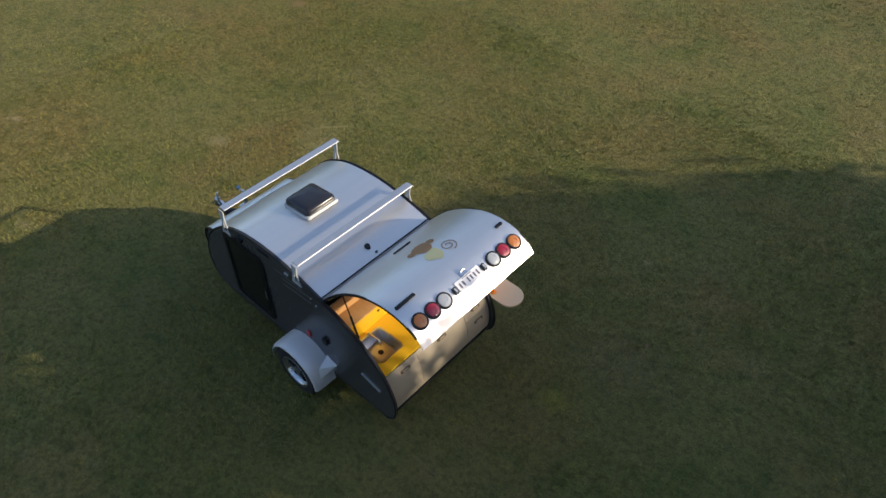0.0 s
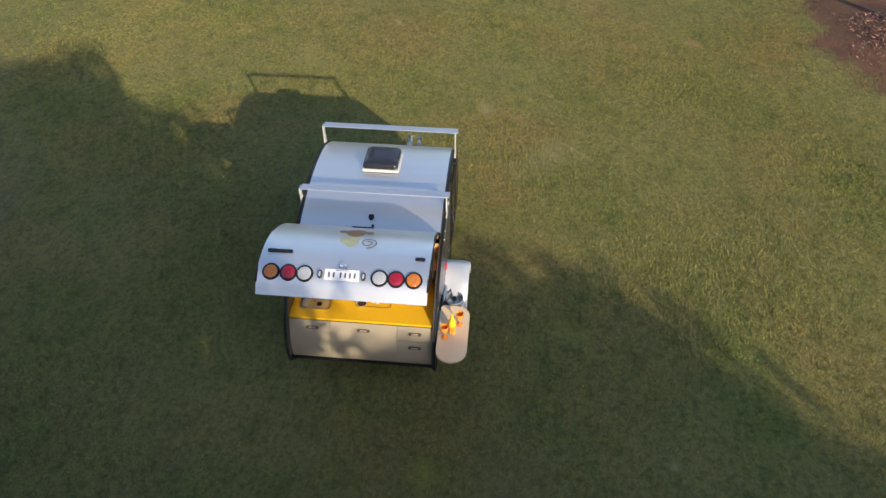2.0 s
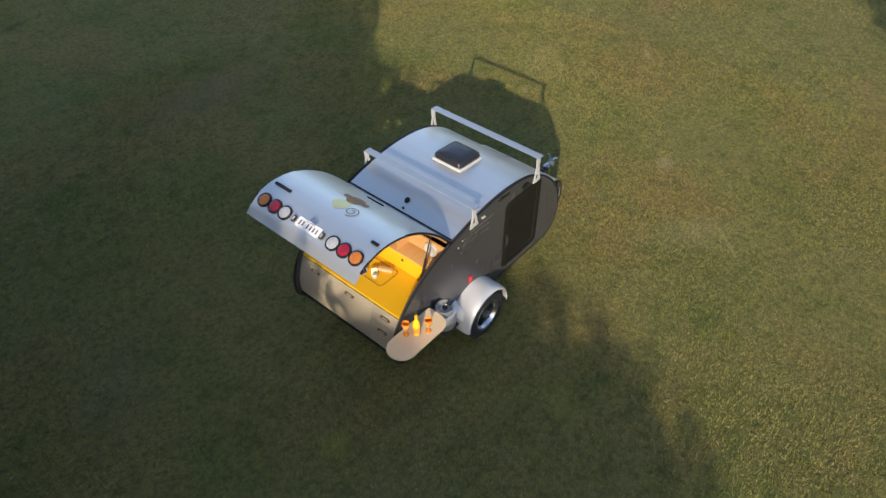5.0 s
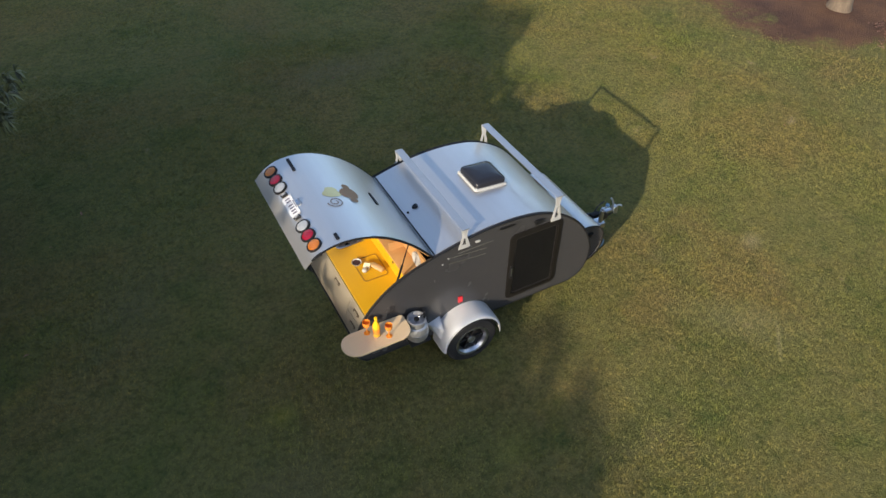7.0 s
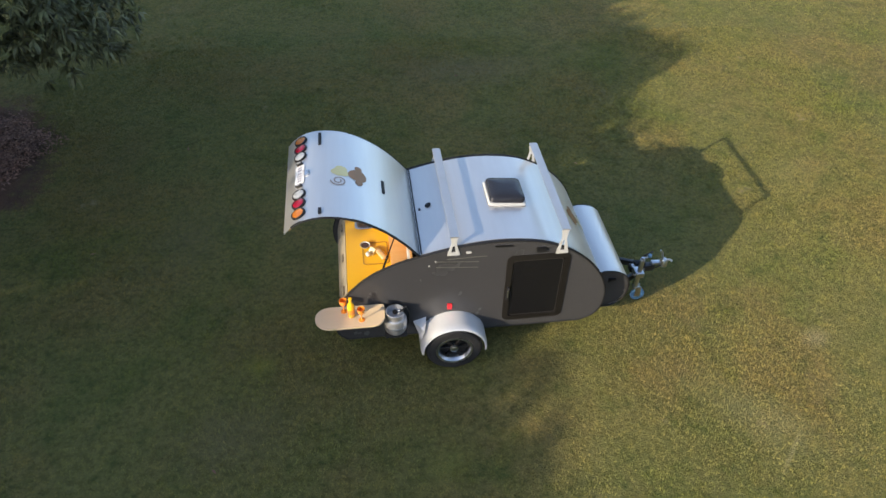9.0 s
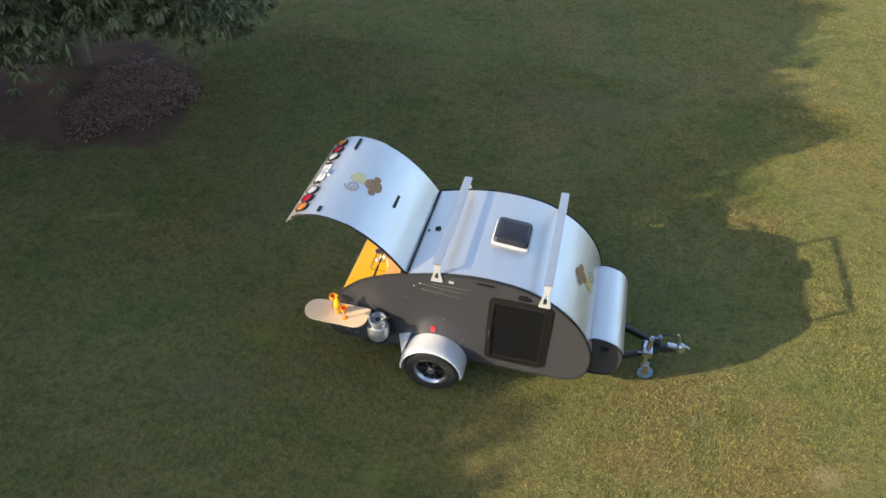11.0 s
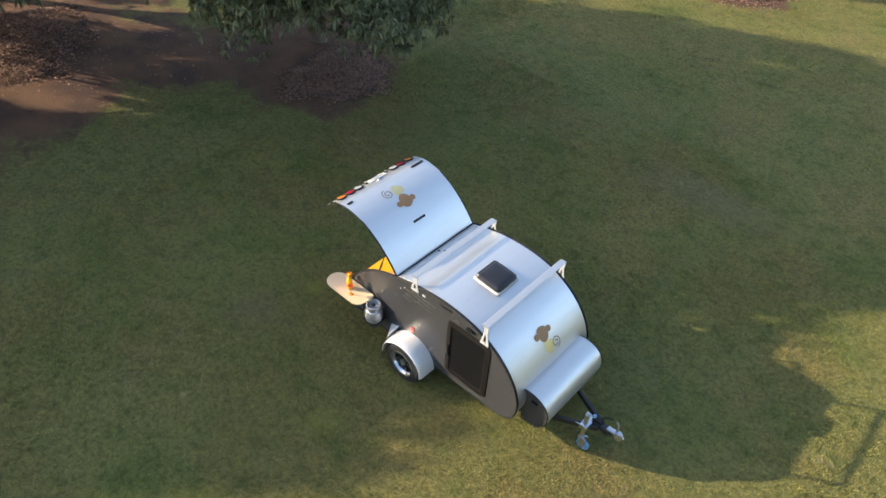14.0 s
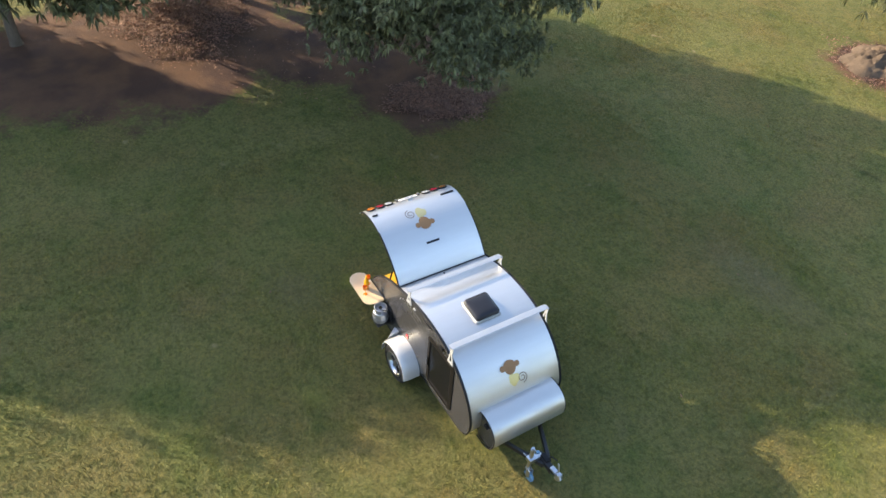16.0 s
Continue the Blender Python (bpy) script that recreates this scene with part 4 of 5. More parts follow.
def drawbar():
    for e in (-1, 1):
        bm = bmesh.new()
        a, c = Vector((1.55, e * 0.52, 0.33)), Vector((2.58, e * 0.05, 0.38))
        d = (c - a).normalized()
        m = Matrix.Translation((a + c) / 2) @ d.to_track_quat("X", "Z").to_matrix().to_4x4()
        box(bm, -(c - a).length / 2, (c - a).length / 2, -0.025, 0.025, -0.038, 0.038, 0.004, m=m)
        part("drawbar_arm", bm, STEEL_BLACK, trailer, "black steel drawbar arm")
    bm = box(bmesh.new(), 2.40, 2.72, -0.042, 0.042, 0.345, 0.43, 0.006)
    part("drawbar_nose", bm, STEEL_BLACK, trailer)
    bm = box(bmesh.new(), 2.68, 2.80, -0.035, 0.035, 0.431, 0.465, 0.012)
    lathe(bm, [(0.0, 0.10), (0.035, 0.095), (0.052, 0.06), (0.055, 0.0), (0.045, -0.005), (0.0, 0.0)], pose(2.845, 0, 0.40), 18)
    tube(bm, [(2.80, 0, 0.47), (2.82, 0, 0.52), (2.80, 0.01, 0.60), (2.77, 0.015, 0.64)], [0.016, 0.014, 0.012, 0.012], 8)
    tube(bm, [(2.85, 0, 0.48), (2.90, -0.03, 0.51), (2.93, -0.05, 0.50)], 0.012, 8)
    part("coupler", bm, CHROME, trailer, "galvanised ball coupler with lever")
    # handbrake lever and safety chains
    bm = tube(bmesh.new(), [(2.55, 0.06, 0.43), (2.60, 0.065, 0.52), (2.70, 0.06, 0.58)], 0.011, 8)
    part("brake_lever", bm, STEEL_BLACK, trailer)
    rnd = random.Random(4)
    for k, (y, sag) in enumerate(((-0.05, 0.20), (0.055, 0.16), (-0.02, 0.12))):
        bm = bmesh.new()
        pts = []
        for i in range(15):
            u = i / 14
            pts.append((2.50 + 0.27 * u + 0.03 * math.sin(9 * u + k), y + 0.07 * math.sin(3.1 * u) * (-1) ** k + rnd.uniform(-.006, .006), 0.44 - sag * 4 * u * (1 - u) * 0.6))
        tube(bm, pts, 0.010, 6)
        part("cable" if k else "safety_chain", bm, BLACK if k else STEEL_BLACK, trailer, "looped black cable" if k else "")
    bm = box(bmesh.new(), 2.46, 2.60, -0.03, 0.05, 0.431, 0.47, 0.01)
    part("plug_block", bm, BLACK, trailer)
    # jockey wheel on its clamp
    jx, jy = 2.45, -0.19
    bm = bmesh.new()
    tube(bm, [(jx, jy, 0.22), (jx, jy, 0.70)], 0.030, 14)
    tube(bm, [(jx, jy, 0.70), (jx, jy, 0.735)], 0.020, 12)
    tube(bm, [(jx, jy, 0.725), (jx + 0.05, jy + 0.008, 0.725)], 0.009, 8)
    tube(bm, [(jx + 0.05, jy + 0.008, 0.715), (jx + 0.075, jy + 0.01, 0.74)], 0.009, 8)
    box(bm, jx - 0.055, jx + 0.055, jy - 0.05, jy + 0.09, 0.42, 0.50, 0.01)
    box(bm, jx - 0.03, jx + 0.03, jy + 0.05, jy + 0.20, 0.38, 0.44, 0.006)
    tube(bm, [(jx - 0.05, jy - 0.03, 0.47), (jx - 0.11, jy - 0.05, 0.49)], 0.008, 8)
    for s in (-1, 1):
        box(bm, jx + 0.0, jx + 0.075, jy - 0.03 * s - 0.005, jy - 0.03 * s + 0.005, 0.075, 0.25, 0.004, 1)
    box(bm, jx - 0.03, jx + 0.05, jy - 0.036, jy + 0.036, 0.215, 0.25, 0.006)
    jw = part("jockey_stand", bm, CHROME, trailer, "galvanised jockey wheel stand")
    bm = lathe(bmesh.new(), [(0.03, -0.022), (0.075, -0.024), (0.092, -0.014), (0.092, 0.014), (0.075, 0.024), (0.03, 0.022)], pose(jx + 0.05, jy, 0.095, 90, 0, 0), 24)
    part("jockey_wheel", bm, BLUE, jw, "small blue plastic wheel")
    bm = lathe(bmesh.new(), [(0.0, -0.03), (0.032, -0.03), (0.032, 0.03), (0, 0.03)], pose(jx + 0.05, jy, 0.095, 90, 0, 0), 16)
    part("wheel_hub", bm, BLUE, jw, "pale blue wheel hub")
    bm = lathe(bmesh.new(), [(0.0, 0), (0.022, 0.003), (0.027, 0.02), (0.02, 0.04), (0, 0.044)], pose(jx + 0.085, jy + 0.012, 0.725), 14)
    part("crank_knob", bm, BLUE, jw, "blue crank knob")


def board_outline():
    pts = []
    for cx, cy, r, a0, a1 in ((-0.80, -0.845, 0.035, 0, 90), (-1.37, -0.95, 0.145, 90, 180), (-1.36, -0.965, 0.155, 180, 270), (-0.90, -0.99, 0.13, 270, 360)):
        for k in range(9):
            a = radians(a0 + (a1 - a0) * k / 8)
            pts.append((cx + r * math.cos(a), cy + r * math.sin(a)))
    return pts


TABLE_Z = 0.945


def side_table():
    bm = slab(bmesh.new(), board_outline(), TABLE_Z - 0.022, TABLE_Z)
    bmesh.ops.bevel(bm, geom=[e for e in bm.edges if abs(e.verts[0].co.z - e.verts[1].co.z) < 1e-6], offset=0.004, segments=1, affect="EDGES")
    t = part("side_table", bm, BOARD, trailer, "pale wooden clip-on table board with rounded end")
    bm = box(bmesh.new(), -1.16, -0.82, -0.825, -HALF - 0.001, 0.880, 0.922, 0.004)
    part("table_rail", bm, ALU_DULL, t)
    for x in (-1.08, -0.88):
        bm = tube(bmesh.new(), [(x, -HALF - 0.002, 0.70), (x, -1.02, 0.915)], 0.010, 8)
        part("brace", bm, STEEL_BLACK, t)


trailer_shell()
heart_gland()
hatch()
galley()
doors()
rails()
roof_vent()
for e in (-1, 1):
    wheel(e)
    fender(e)
    gusset(e)
front_box()
drawbar()
side_table()
emblem(ROOF, ROOF.s_of_x(1.50), -0.02, 1, 1, trailer)


# ---- loose things on and at the trailer ----
def gas_bottle():
    x, y = -0.655, -0.935
    b = tagged(empty("gas_bottle", (x, y, 0.655)), "small silver-grey gas bottle strapped at the trailer's side", "gas bottle")
    k = Matrix.Diagonal((1.0, 1.0, 0.70, 1))
    bm = lathe(bmesh.new(), [(0.0, 0.02), (0.08, 0.01), (0.118, 0.04), (0.125, 0.08), (0.125, 0.24), (0.112, 0.29), (0.075, 0.325), (0.03, 0.335), (0.0, 0.335)], k, 30)
    part("body", bm, GAS, b)
    bm = lathe(bmesh.new(), [(0.085, 0.30), (0.098, 0.30), (0.104, 0.42), (0.094, 0.425), (0.085, 0.30)], k, 26, 20, 340)
    part("collar", bm, GAS, b, "open steel collar")
    bm = tube(bmesh.new(), [(0, 0, 0.23), (0, 0, 0.28)], 0.018, 10)
    tube(bm, [(0, 0, 0.265), (0.05, 0.02, 0.265)], 0.012, 8)
    part("valve", bm, CHROME, b)
    bm = lathe(bmesh.new(), [(0.0, 0.39), (0.03, 0.39), (0.03, 0.408), (0, 0.41)], k, 12)
    part("valve_knob", bm, BLACK, b)
    bm = lathe(bmesh.new(), [(0.085, 0.0), (0.10, 0.0), (0.10, 0.03), (0.085, 0.03), (0.085, 0.0)], k, 24)
    part("foot_ring", bm, GAS, b)
    bm = lathe(bmesh.new(), [(0.1255, 0.14), (0.130, 0.14), (0.130, 0.17), (0.1255, 0.17)], k, 26)
    part("strap", bm, CHROME, b)
    # its bracket belongs to the trailer
    bm = box(bmesh.new(), x - 0.12, x + 0.12, y - 0.11, -HALF - 0.001, 0.635, 0.6545, 0.003)
    box(bm, x - 0.10, x + 0.10, -0.812, -HALF - 0.001, 0.655, 0.88, 0.003)
    part("bottle_bracket", bm, STEEL_BLACK, trailer, "black bottle bracket")
    bm = tube(bmesh.new(), [(x + 0.05, y + 0.02, 0.905), (x + 0.12, y + 0.05, 0.95), (x + 0.16, y + 0.10, 0.80), (x + 0.15, y + 0.13, 0.62)], 0.008, 8)
    part("gas_hose", bm, BLACK, trailer)


gas_bottle()


def bottle_and_goblets():
    b = tagged(empty("bottle", (-1.125, -0.95, TABLE_Z)), "glossy yellow-orange bottle standing on the side table", "bottle")
    bm = lathe(bmesh.new(), [(0, 0.0), (0.036, 0.0), (0.04, 0.006), (0.04, 0.15), (0.034, 0.175), (0.018, 0.205), (0.015, 0.215), (0.015, 0.25)], None, 24)
    part("glass_body", bm, BOTTLE, b)
    bm = lathe(bmesh.new(), [(0.0405, 0.05), (0.0412, 0.051), (0.0412, 0.12), (0.0405, 0.121)], None, 24)
    part("label_band", bm, GOBLET, b, "orange paper label")
    bm = lathe(bmesh.new(), [(0.0165, 0.238), (0.0175, 0.24), (0.0175, 0.268), (0.0, 0.27)], None, 16)
    part("cap", bm, BOTTLE, b)
    g = tagged(empty("goblet", (-1.205, -0.878, TABLE_Z)), "orange stemmed goblet standing on the side table", "goblet", "goblets on the side table")
    bm = lathe(bmesh.new(), [(0, 0.095), (0.02, 0.098), (0.035, 0.115), (0.042, 0.145), (0.040, 0.175), (0.037, 0.175), (0.039, 0.145), (0.032, 0.118), (0.0, 0.103)], None, 22)
    part("bowl", bm, GOBLET, g)
    bm = lathe(bmesh.new(), [(0.010, 0.006), (0.006, 0.02), (0.006, 0.085), (0.012, 0.096), (0.0, 0.097)], None, 12)
    part("stem", bm, GOBLET, g)
    bm = lathe(bmesh.new(), [(0, 0), (0.034, 0), (0.034, 0.003), (0.010, 0.008), (0, 0.009)], None, 20)
    part("foot", bm, GOBLET, g)
    copy_thing(g, pose(-1.018, -1.022, TABLE_Z))


bottle_and_goblets()


def snack_things():
    z = 1.0545
    bm = lathe(bmesh.new(), [(0, 0), (0.035, 0.0), (0.058, 0.03), (0.060, 0.034), (0.055, 0.034), (0.04, 0.012), (0, 0.01)], None, 24)
    b = tagged(part("dip_bowl", bm, WHITE, None, smooth=40), "small white bowl of dark dip on the yellow worktop", "bowl")
    b.location = (-0.93, 0.02, z)
    bm = lathe(bmesh.new(), [(0, 0.026), (0.048, 0.024), (0.05, 0.018), (0.0, 0.016)], None, 20)
    part("dip", bm, DARKFOOD, b, "dark brown dip")
    bm = bmesh.new()
    prism(bm, [(-0.06, 0), (0.06, 0), (0.045, 0.035), (0.0, 0.06), (-0.03, 0.04)], -0.035, 0.035)
    w = tagged(part("cheese_wedge", bm, mat("cheese", (0.78, 0.68, 0.42), 0.5, vary=0.06), None), "pale wedge of cheese on the cooker lid", "cheese")
    w.matrix_basis = pose(-0.84, -0.075, z, 0, 0, 50)
    bm = box(bmesh.new(), -0.035, 0.035, -0.09, 0.09, 0.0, 0.045, 0.02, 3)
    w = tagged(part("bread_roll", bm, BREAD, None), "long brown bread roll on the cooker lid", "bread")
    w.matrix_basis = pose(-0.75, -0.15, z, 0, 0, 25)
    bm = lathe(bmesh.new(), [(0, 0), (0.02, 0.004), (0.033, 0.03), (0.02, 0.058), (0, 0.06)], None, 16)
    w = tagged(part("white_cup", bm, WHITE, None), "small round white cup on the cooker lid", "cup")
    w.matrix_basis = pose(-0.90, -0.14, z)


snack_things()


# ---- trees, litter and grass ----
def leaf_cloud(points, axes, rnd, per=9, size=0.19):
    """Drooping tufts of long leaves: at each point, a rosette whose leaves fan out and hang."""
    n = len(points) * per
    base = np.repeat(points, per, axis=0)
    ax = np.repeat(axes, per, axis=0)
    ang = rnd.random(n) * 2 * np.pi
    ref = np.where(np.abs(ax[:, 2:3]) > 0.9, np.array([[1.0, 0, 0]]), np.array([[0, 0, 1.0]]))
    u = np.cross(ax, ref)
    u /= np.linalg.norm(u, axis=1, keepdims=True)
    v = np.cross(ax, u)
    out = np.cos(ang)[:, None] * u + np.sin(ang)[:, None] * v
    lean = (0.25 + 0.6 * rnd.random(n))[:, None]
    d0 = ax * lean + out
    d0 /= np.linalg.norm(d0, axis=1, keepdims=True)
    length = (size * (0.7 + 0.6 * rnd.random(n)))[:, None]
    width = length * 0.105
    mid = base + d0 * length * 0.5
    d1 = d0 + np.array([0, 0, -1.1]) * (0.5 + 0.6 * rnd.random(n))[:, None]
    d1 /= np.linalg.norm(d1, axis=1, keepdims=True)
    tip = mid + d1 * length * 0.6
    w = np.cross(d0, np.array([[0, 0, 1.0]]) + 0.4 * rnd.standard_normal((n, 3)))
    w /= np.linalg.norm(w, axis=1, keepdims=True) + 1e-9
    q = base + d0 * length * 0.08
    verts = np.stack((q - w * width * 0.3, q + w * width * 0.3, mid + w * width, mid - w * width, tip), 1).reshape(-1, 3)
    k = np.arange(n)[:, None] * 5
    tris = np.concatenate((k + np.array([[0, 1, 2]]), k + np.array([[0, 2, 3]]), k + np.array([[3, 2, 4]])), 0)
    return verts, tris


def tree(at, label, radius=4.8, mid=4.6, half=3.4, skirt=2.0, tufts=2600, seed=1, trunk_r=0.2, size=0.2, off=(0.0, 0.0), per=13, lumpy=0.2, ragged=0.12, lop=(0.0, 0.0), shoots=0, sides=0, shell_share=0.72, cluster=0.30, per_bough=45, clear=0.0):
    rnd = np.random.default_rng(seed)
    rr = random.Random(seed)
    t = tagged(empty("tree", (*at, 0.0)), label, "tree")
    bm = bmesh.new()
    fork = min(1.5, mid * 0.5)
    tube(bm, [(0, 0, -0.1), (0.02, 0, 0.15), (0.03, 0.02, 0.7), (0.0, 0.05, fork)], [trunk_r * 1.5, trunk_r * 1.1, trunk_r * 0.95, trunk_r * 0.9], 12)
    part("trunk", bm, BARK, t, "grey-brown trunk")
    for k in range(7):
        a = 2 * math.pi * (k + rr.uniform(-0.3, 0.3)) / 7
        reach, top = radius * rr.uniform(0.55, 0.85), mid + half * rr.uniform(-0.4, 0.55)
        if k == 6:
            reach, top = 0.5, mid + half * 0.7
        path = []
        for i in range(7):
            u = i / 6
            path.append((math.cos(a) * reach * u ** 1.2 + rr.uniform(-.08, .08) * u, math.sin(a) * reach * u ** 1.2 + rr.uniform(-.08, .08) * u + 0.05 * (1 - u), fork - 0.12 + (top - fork) * (u ** 0.8) + rr.uniform(-.1, .1) * u))
        bm = tube(bmesh.new(), path, [trunk_r * 0.62 * (1 - 0.85 * i / 6) for i in range(7)], 8)
        for b in range(5):
            p = Vector(path[2 + b % 5])
            q = p + Vector((math.cos(a + rr.uniform(-1, 1)), math.sin(a + rr.uniform(-1, 1)), rr.uniform(-0.35, 0.5))) * rr.uniform(0.7, 1.6)
            tube(bm, [p, p.lerp(q, 0.5) + Vector((0, 0, 0.1)), q], [0.03, 0.018, 0.008], 5)
        part("limb", bm, BARK, t)
    # the crown: boughs over a lumpy dome, each a cluster of tufts, with gaps between them
    boughs = []
    tries = 0
    while len(boughs) < tufts // per_bough and tries < 20000:
        tries += 1
        d = Vector((rr.gauss(0, 1), rr.gauss(0, 1), rr.gauss(0, 1))).normalized()
        f = (1.0 + lumpy * noise.noise(d * 2.6 + Vector((seed * 3.1, 0, 0))) + ragged * rr.uniform(-1, 0.7)) * (rr.uniform(0.84, 0.96) if rr.random() < shell_share else rr.uniform(0.3, 0.84))
        p = Vector((off[0] + d.x * radius * f, off[1] + d.y * radius * f, mid + d.z * half * f * (1 + (d.x * lop[0] + d.y * lop[1] if d.z > 0 else 0))))
        if p.z < skirt + 0.25:
            if d.z < -0.75:
                continue
            p.z = skirt + rr.uniform(0.2, 0.9)
        if any((p - q).length < 0.34 for q, _ in boughs):
            continue
        boughs.append((p, d))
    pts, axs = [], []
    for k in range(tufts):
        p, d = boughs[k % len(boughs)]
        s = Vector((rr.gauss(0, cluster), rr.gauss(0, cluster), rr.gauss(0, cluster * 0.75)))
        q = p + s
        q.z -= 0.35 * max(0.0, s.x * d.x + s.y * d.y)
        pts.append(q)
        axs.append((Vector((d.x, d.y, d.z * 0.6 + 0.1)) + s * 1.6).normalized())
    # young shoots that stand out of the crown and break its outline
    for k in range(shoots + sides):
        p, d = boughs[rr.randrange(len(boughs))]
        if d.z < 0.1:
            continue
        up = Vector((d.x * 0.7, d.y * 0.7, 0.9) if k < shoots else (d.x * 1.1, d.y * 1.1, 0.35)).normalized()
        reach = rr.uniform(0.45, 0.95)
        for i in range(18):
            u = (i + rr.random()) / 18
            w = 0.17 * (1 - 0.75 * u)
            pts.append(p + up * (0.15 + reach * u) + Vector((rr.gauss(0, w), rr.gauss(0, w), rr.gauss(0, 0.05))))
            axs.append((up + Vector((rr.gauss(0, 0.5), rr.gauss(0, 0.5), 0))).normalized())
    if clear:
        # the lowest boughs thin out, so that light comes in under the crown
        thin = random.Random(seed + 100)
        kept = [k for k, p in enumerate(pts) if p.z > clear + 1.4 * thin.random() ** 2]
        pts, axs = [pts[k] for k in kept], [axs[k] for k in kept]
    v, f = leaf_cloud(np.array(pts), np.array(axs), rnd, per, size)
    crown = from_arrays("crown", v, f, LEAF, t)
    crown["label"] = "dark green hanging tufts of long leaves"
    return t


def along(a, p):
    """A place by metres along the sunlight and across it."""
    return (a * 0.852 - p * 0.524, a * 0.524 + p * 0.852)


tree((-8.62, 4.75), "broad dark green tree with low hanging leaves over bare soil", 3.3, 3.2, 2.3, 2.12, 8000, 3, 0.17, 0.15, (1.45, -1.0), per=17, lumpy=0.18, ragged=0.10, shoots=0, shell_share=0.6, cluster=0.25, per_bough=66)
tree((-14.0, -4.7), "broad dark green tree leaning over bare soil and dead leaves", 3.4, 4.3, 3.35, 2.2, 9600, 46, 0.13, 0.21, (1.95, 2.15), per=15, lumpy=0.08, ragged=0.06, shoots=10, sides=6, shell_share=0.62, clear=2.4)
# next three stand out of view, placed only for the shade they cast
tree(along(-22, -0.2), "tall dark green tree casting shade over the lawn", 4.1, 5.2, 2.8, 2.4, 10500, 33, 0.2, 0.34, per=11, lumpy=0.08, ragged=0.08, shoots=10, sides=4)
tree(along(-14.5, 8.7), "unseen tall dark green tree added to shade lawn and soil", 4.2, 5.3, 4.7, 2.2, 6500, 16, 0.2, 0.40, per=9, lumpy=0.08, ragged=0.08, shoots=10)
tree(along(-17.5, 2.3), "unseen low dark green tree added to shade the soil", 1.6, 1.7, 1.1, 0.5, 1800, 13, 0.07, 0.24, lumpy=0.12, ragged=0.1)
tree((7.35, -9.5), "dark green tree in a round bed of bare soil", 4.3, 4.4, 2.6, 2.1, 2400, 15, 0.09)
tree((12.0, 3.6), "green tree with a pale trunk in a bed of bare soil", 3.2, 4.8, 2.6, 2.4, 1400, 19, 0.22)
tree((-2.75, 16.75), "dark green tree on a rough mound of tan soil", 3.3, 4.6, 2.6, 2.0, 1600, 23, 0.2)


def litter(name, cx, cy, rx, ry, height, count, seed, label):
    """A low heap of dead leaves."""
    rnd = np.random.default_rng(seed)
    r = np.sqrt(rnd.random(count)) * (1 + 0.12 * rnd.standard_normal(count))
    a = rnd.random(count) * 2 * np.pi
    wob = 1 + 0.15 * np.sin(3 * a + seed) + 0.1 * np.sin(7 * a)
    x, y = cx + rx * r * wob * np.cos(a), cy + ry * r * wob * np.sin(a)
    sd = np.array([soil_depth(p, q) for p, q in zip(x, y)])
    z = lie(x, y) + 0.012 + 0.10 * np.clip(1 - sd, 0, 1) + np.clip(1 - r, 0, 1) ** 0.8 * height * rnd.uniform(0.8, 1.0, count) + 0.02 * rnd.random(count)
    c = np.stack((x, y, z), 1)
    d = rnd.standard_normal((count, 3)) * np.array([1, 1, 0.35])
    d /= np.linalg.norm(d, axis=1, keepdims=True)
    w = np.cross(d, rnd.standard_normal((count, 3)) * np.array([0.4, 0.4, 0]) + np.array([0, 0, 1.0]))
    w /= np.linalg.norm(w, axis=1, keepdims=True)
    ln = (0.022 + 0.028 * rnd.random(count))[:, None]
    up = np.cross(w, d)
    verts = np.stack((c - d * ln, c + w * ln * 0.3 + up * 0.012, c + d * ln, c - w * ln * 0.3 + up * 0.012), 1).reshape(-1, 3)
    faces = np.arange(count)[:, None] * 4 + np.array([[0, 1, 2, 3]])
    ob = from_arrays(name, verts, faces, LITTER)
    return tagged(ob, label, "dead leaves", kind="stuff")


litter("leaf_litter", -7.05, 4.0, 0.95, 1.2, 0.10, 11000, 1, "heap of red-brown dead leaves on bare soil")
litter("leaf_litter", -13.3, -0.6, 1.9, 1.7, 0.6, 11000, 2, "heap of pale brown dead leaves on bare soil")
litter("leaf_litter", 7.6, -9.9, 1.6, 1.7, 0.15, 4200, 3, "red-brown dead leaves piled round a tree")
litter("leaf_litter", 12.5, 1.9, 1.0, 0.8, 0.1, 1600, 4, "scattered red-brown dead leaves")
litter("leaf_litter", -3.0, 16.4, 1.65, 1.5, 0.0, 2600, 5, "pale dead leaves scattered round a soil mound")
litter("leaf_litter", -10.5, 1.0, 2.4, 2.0, 0.0, 200, 6, "single dead leaves scattered on soil")
litter("leaf_litter", 0.0, 0.0, 9.0, 9.0, 0.0, 11, 8, "single dead leaves scattered on the lawn")


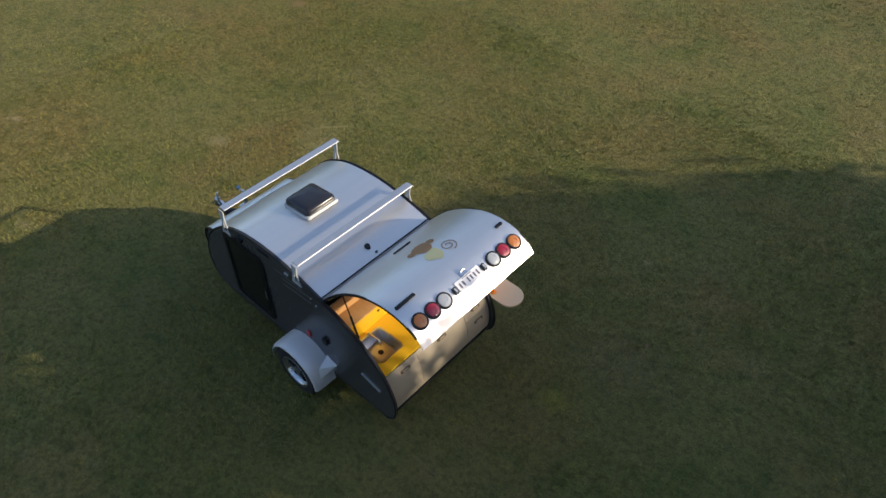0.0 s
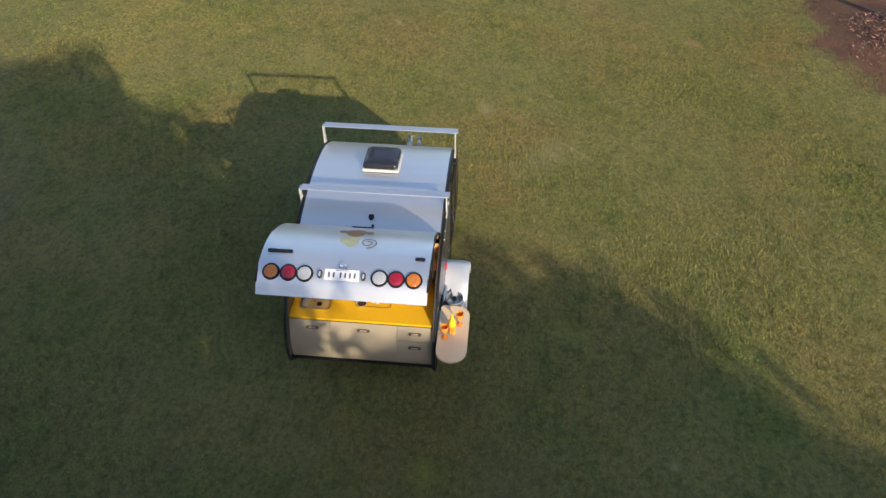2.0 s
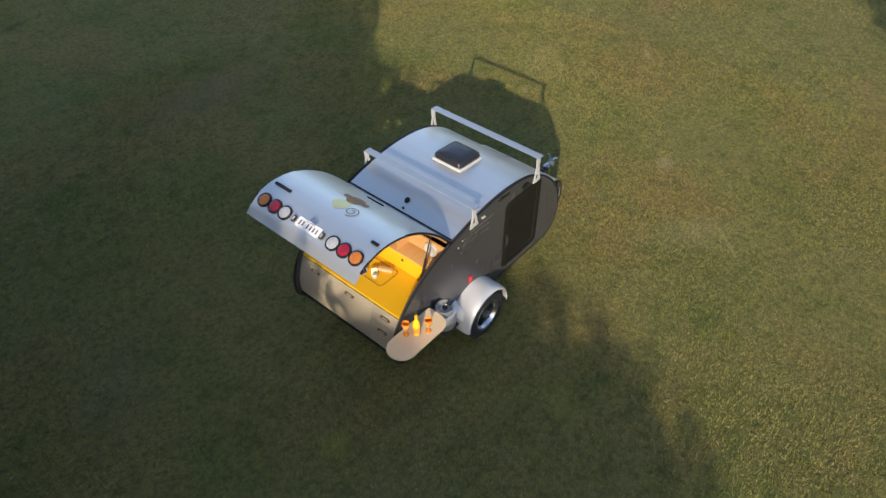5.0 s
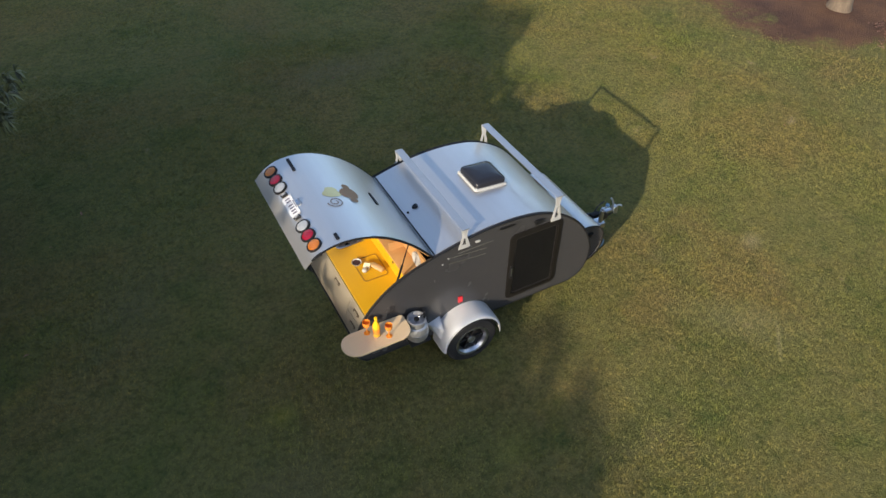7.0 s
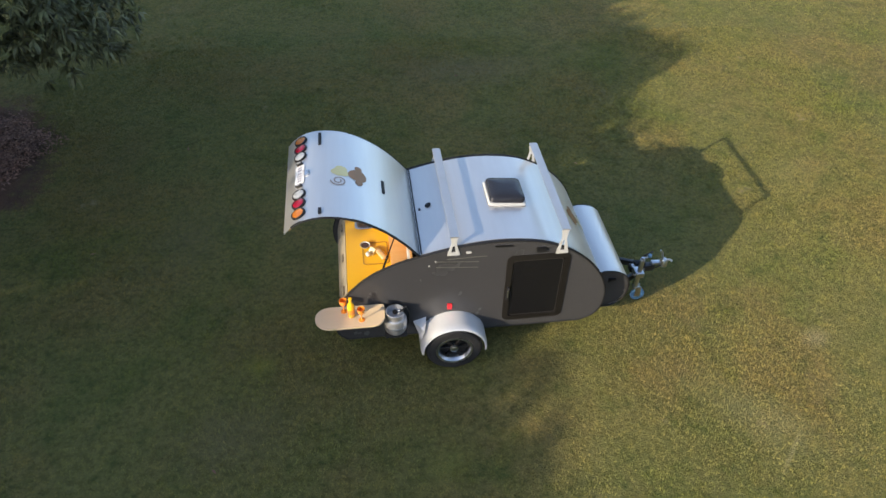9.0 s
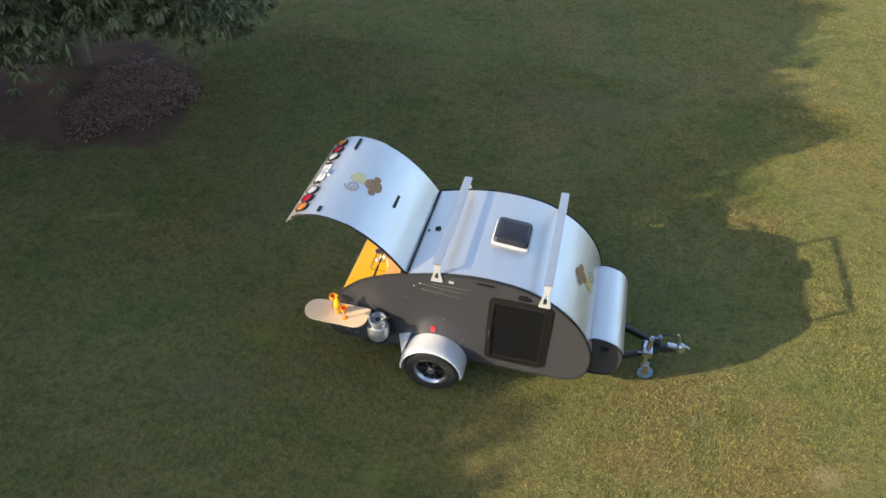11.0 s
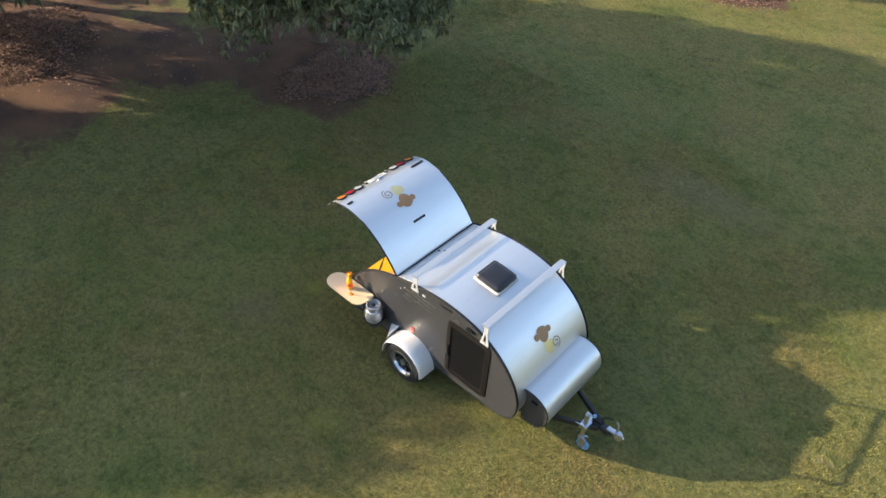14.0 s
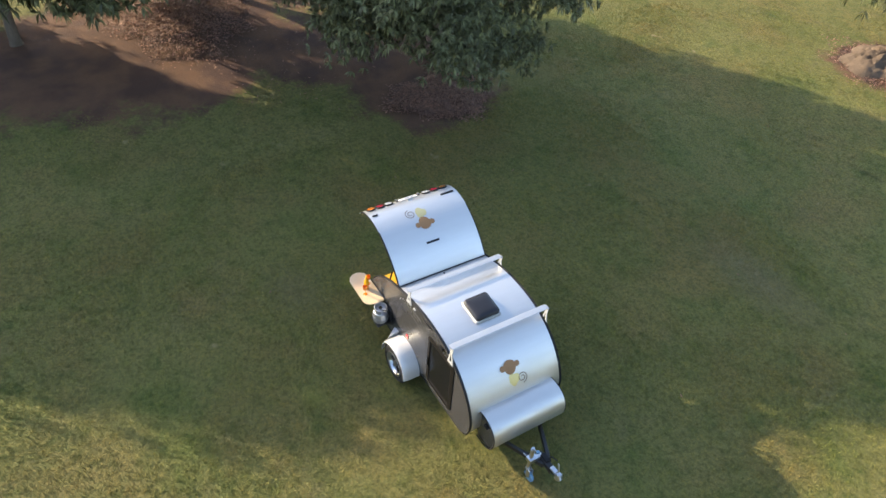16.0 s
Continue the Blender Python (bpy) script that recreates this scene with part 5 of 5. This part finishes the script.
def soil_mound(cx, cy, rx, ry, height, label):
    """A rough heap of dug soil, clotted and worn into runnels."""
    n, m = 64, 22
    verts, faces = [], []
    for r in range(m + 1):
        for k in range(n):
            u, a = r / m, 2 * math.pi * k / n
            edge = 1 + 0.12 * math.sin(3 * a + 1) + 0.07 * math.sin(7 * a)
            x, y = cx + rx * u * edge * math.cos(a), cy + ry * u * edge * math.sin(a)
            rise = height * (1 - u * u) ** 1.3
            rise *= 1 + 0.30 * noise.noise((6 * math.cos(a), 6 * math.sin(a), 1.5 * u))
            clot = 0.07 * noise.noise((x * 4, y * 4, 0.0)) + 0.09 * noise.noise((x * 11, y * 11, 4.0))
            verts.append((x, y, 0.05 + rise + clot * (1 - u ** 4) - 0.10 * u ** 6))
    for r in range(m):
        for k in range(n):
            j = (k + 1) % n
            faces.append((r * n + k, (r + 1) * n + k, (r + 1) * n + j, r * n + j))
    ob = from_arrays("soil_mound", np.array(verts), np.array(faces), MOUND)
    finish(ob, 60)
    return tagged(ob, label, "soil heap", kind="stuff")


def far_woods():
    """An unseen belt of trees all round, far outside the lawn, added to darken the reflected horizon."""
    rnd = np.random.default_rng(50)
    n = 5200
    a = rnd.random(n) * 2 * np.pi
    top = 6.5 + 1.6 * np.sin(9 * a + 1) + 1.2 * np.sin(23 * a) + 0.7 * np.sin(51 * a)
    r = 52 + 5 * np.sin(4 * a) + rnd.normal(0, 2.0, n)
    z = 0.3 + (top - 0.3) * rnd.random(n) ** 0.8
    pts = np.stack((r * np.cos(a), r * np.sin(a), z), 1)
    ax = np.stack((-np.cos(a), -np.sin(a), 0.4 * np.ones(n)), 1)
    ax /= np.linalg.norm(ax, axis=1, keepdims=True)
    v, f = leaf_cloud(pts, ax, rnd, 5, 2.2)
    v[:, 2] = np.maximum(v[:, 2], 0.02)
    tagged(from_arrays("far_woods", v, f, LEAF), "unseen belt of dark green trees added to darken reflections", "woods", kind="stuff")


far_woods()
soil_mound(-3.05, 16.35, 1.25, 1.15, 0.38, "rough mound of tan soil round a tree trunk")


def blades(x0, x1, y0, y1, per_m2, seed, blade):
    """Short blades, three to a tuft, thinned where the soil is bare."""
    rnd = np.random.default_rng(seed)
    n = int((x1 - x0) * (y1 - y0) * per_m2)
    x, y = rnd.uniform(x0, x1, n), rnd.uniform(y0, y1, n)
    keep = np.ones(n, bool)
    for cx, cy, rx, ry, turn in SOIL:
        a = radians(turn)
        u, v = x - cx, y - cy
        d = np.hypot((u * math.cos(a) + v * math.sin(a)) / rx, (-u * math.sin(a) + v * math.cos(a)) / ry)
        keep &= d > 1.0 + 0.16 * np.sin(2.3 * x + 1.1 * y) + 0.12 * rnd.standard_normal(n)
    x, y = x[keep], y[keep]
    n = len(x) * 3
    x, y = np.repeat(x, 3) + rnd.normal(0, 0.012, n), np.repeat(y, 3) + rnd.normal(0, 0.012, n)
    h = blade * (0.5 + 0.9 * rnd.random(n)) * (0.8 + 0.3 * np.sin(1.3 * x + 0.6) * np.sin(1.1 * y))
    a = rnd.random(n) * 2 * np.pi
    lean = 0.45 + 0.9 * rnd.random(n)
    w = 0.0045 + 0.0045 * rnd.random(n)
    dx, dy = np.cos(a), np.sin(a)
    base = np.stack((x, y, lie(x, y) - 0.012), 1)
    side = np.stack((-dy, dx, np.zeros(n)), 1) * w[:, None]
    tip = base + np.stack((dx * h * lean, dy * h * lean, h + 0.012), 1)
    return np.stack((base - side, base + side, tip), 1).reshape(-1, 3)


def grass():
    verts = np.concatenate([blades(-6.5, 8.0, -7.0, 7.5, 1000, 1, 0.025), blades(-12.0, -6.5, -8.0, 13.0, 330, 2, 0.030), blades(-9.0, 12.0, 7.5, 20.0, 280, 3, 0.032),
                            blades(8.0, 15.0, -13.0, 7.5, 280, 4, 0.032), blades(-6.5, 8.0, -14.0, -7.0, 300, 5, 0.032)])
    faces = np.arange(len(verts)).reshape(-1, 3)
    tagged(from_arrays("grass", verts, faces, GRASS), "short mown green grass blades", "grass", kind="stuff")


grass()
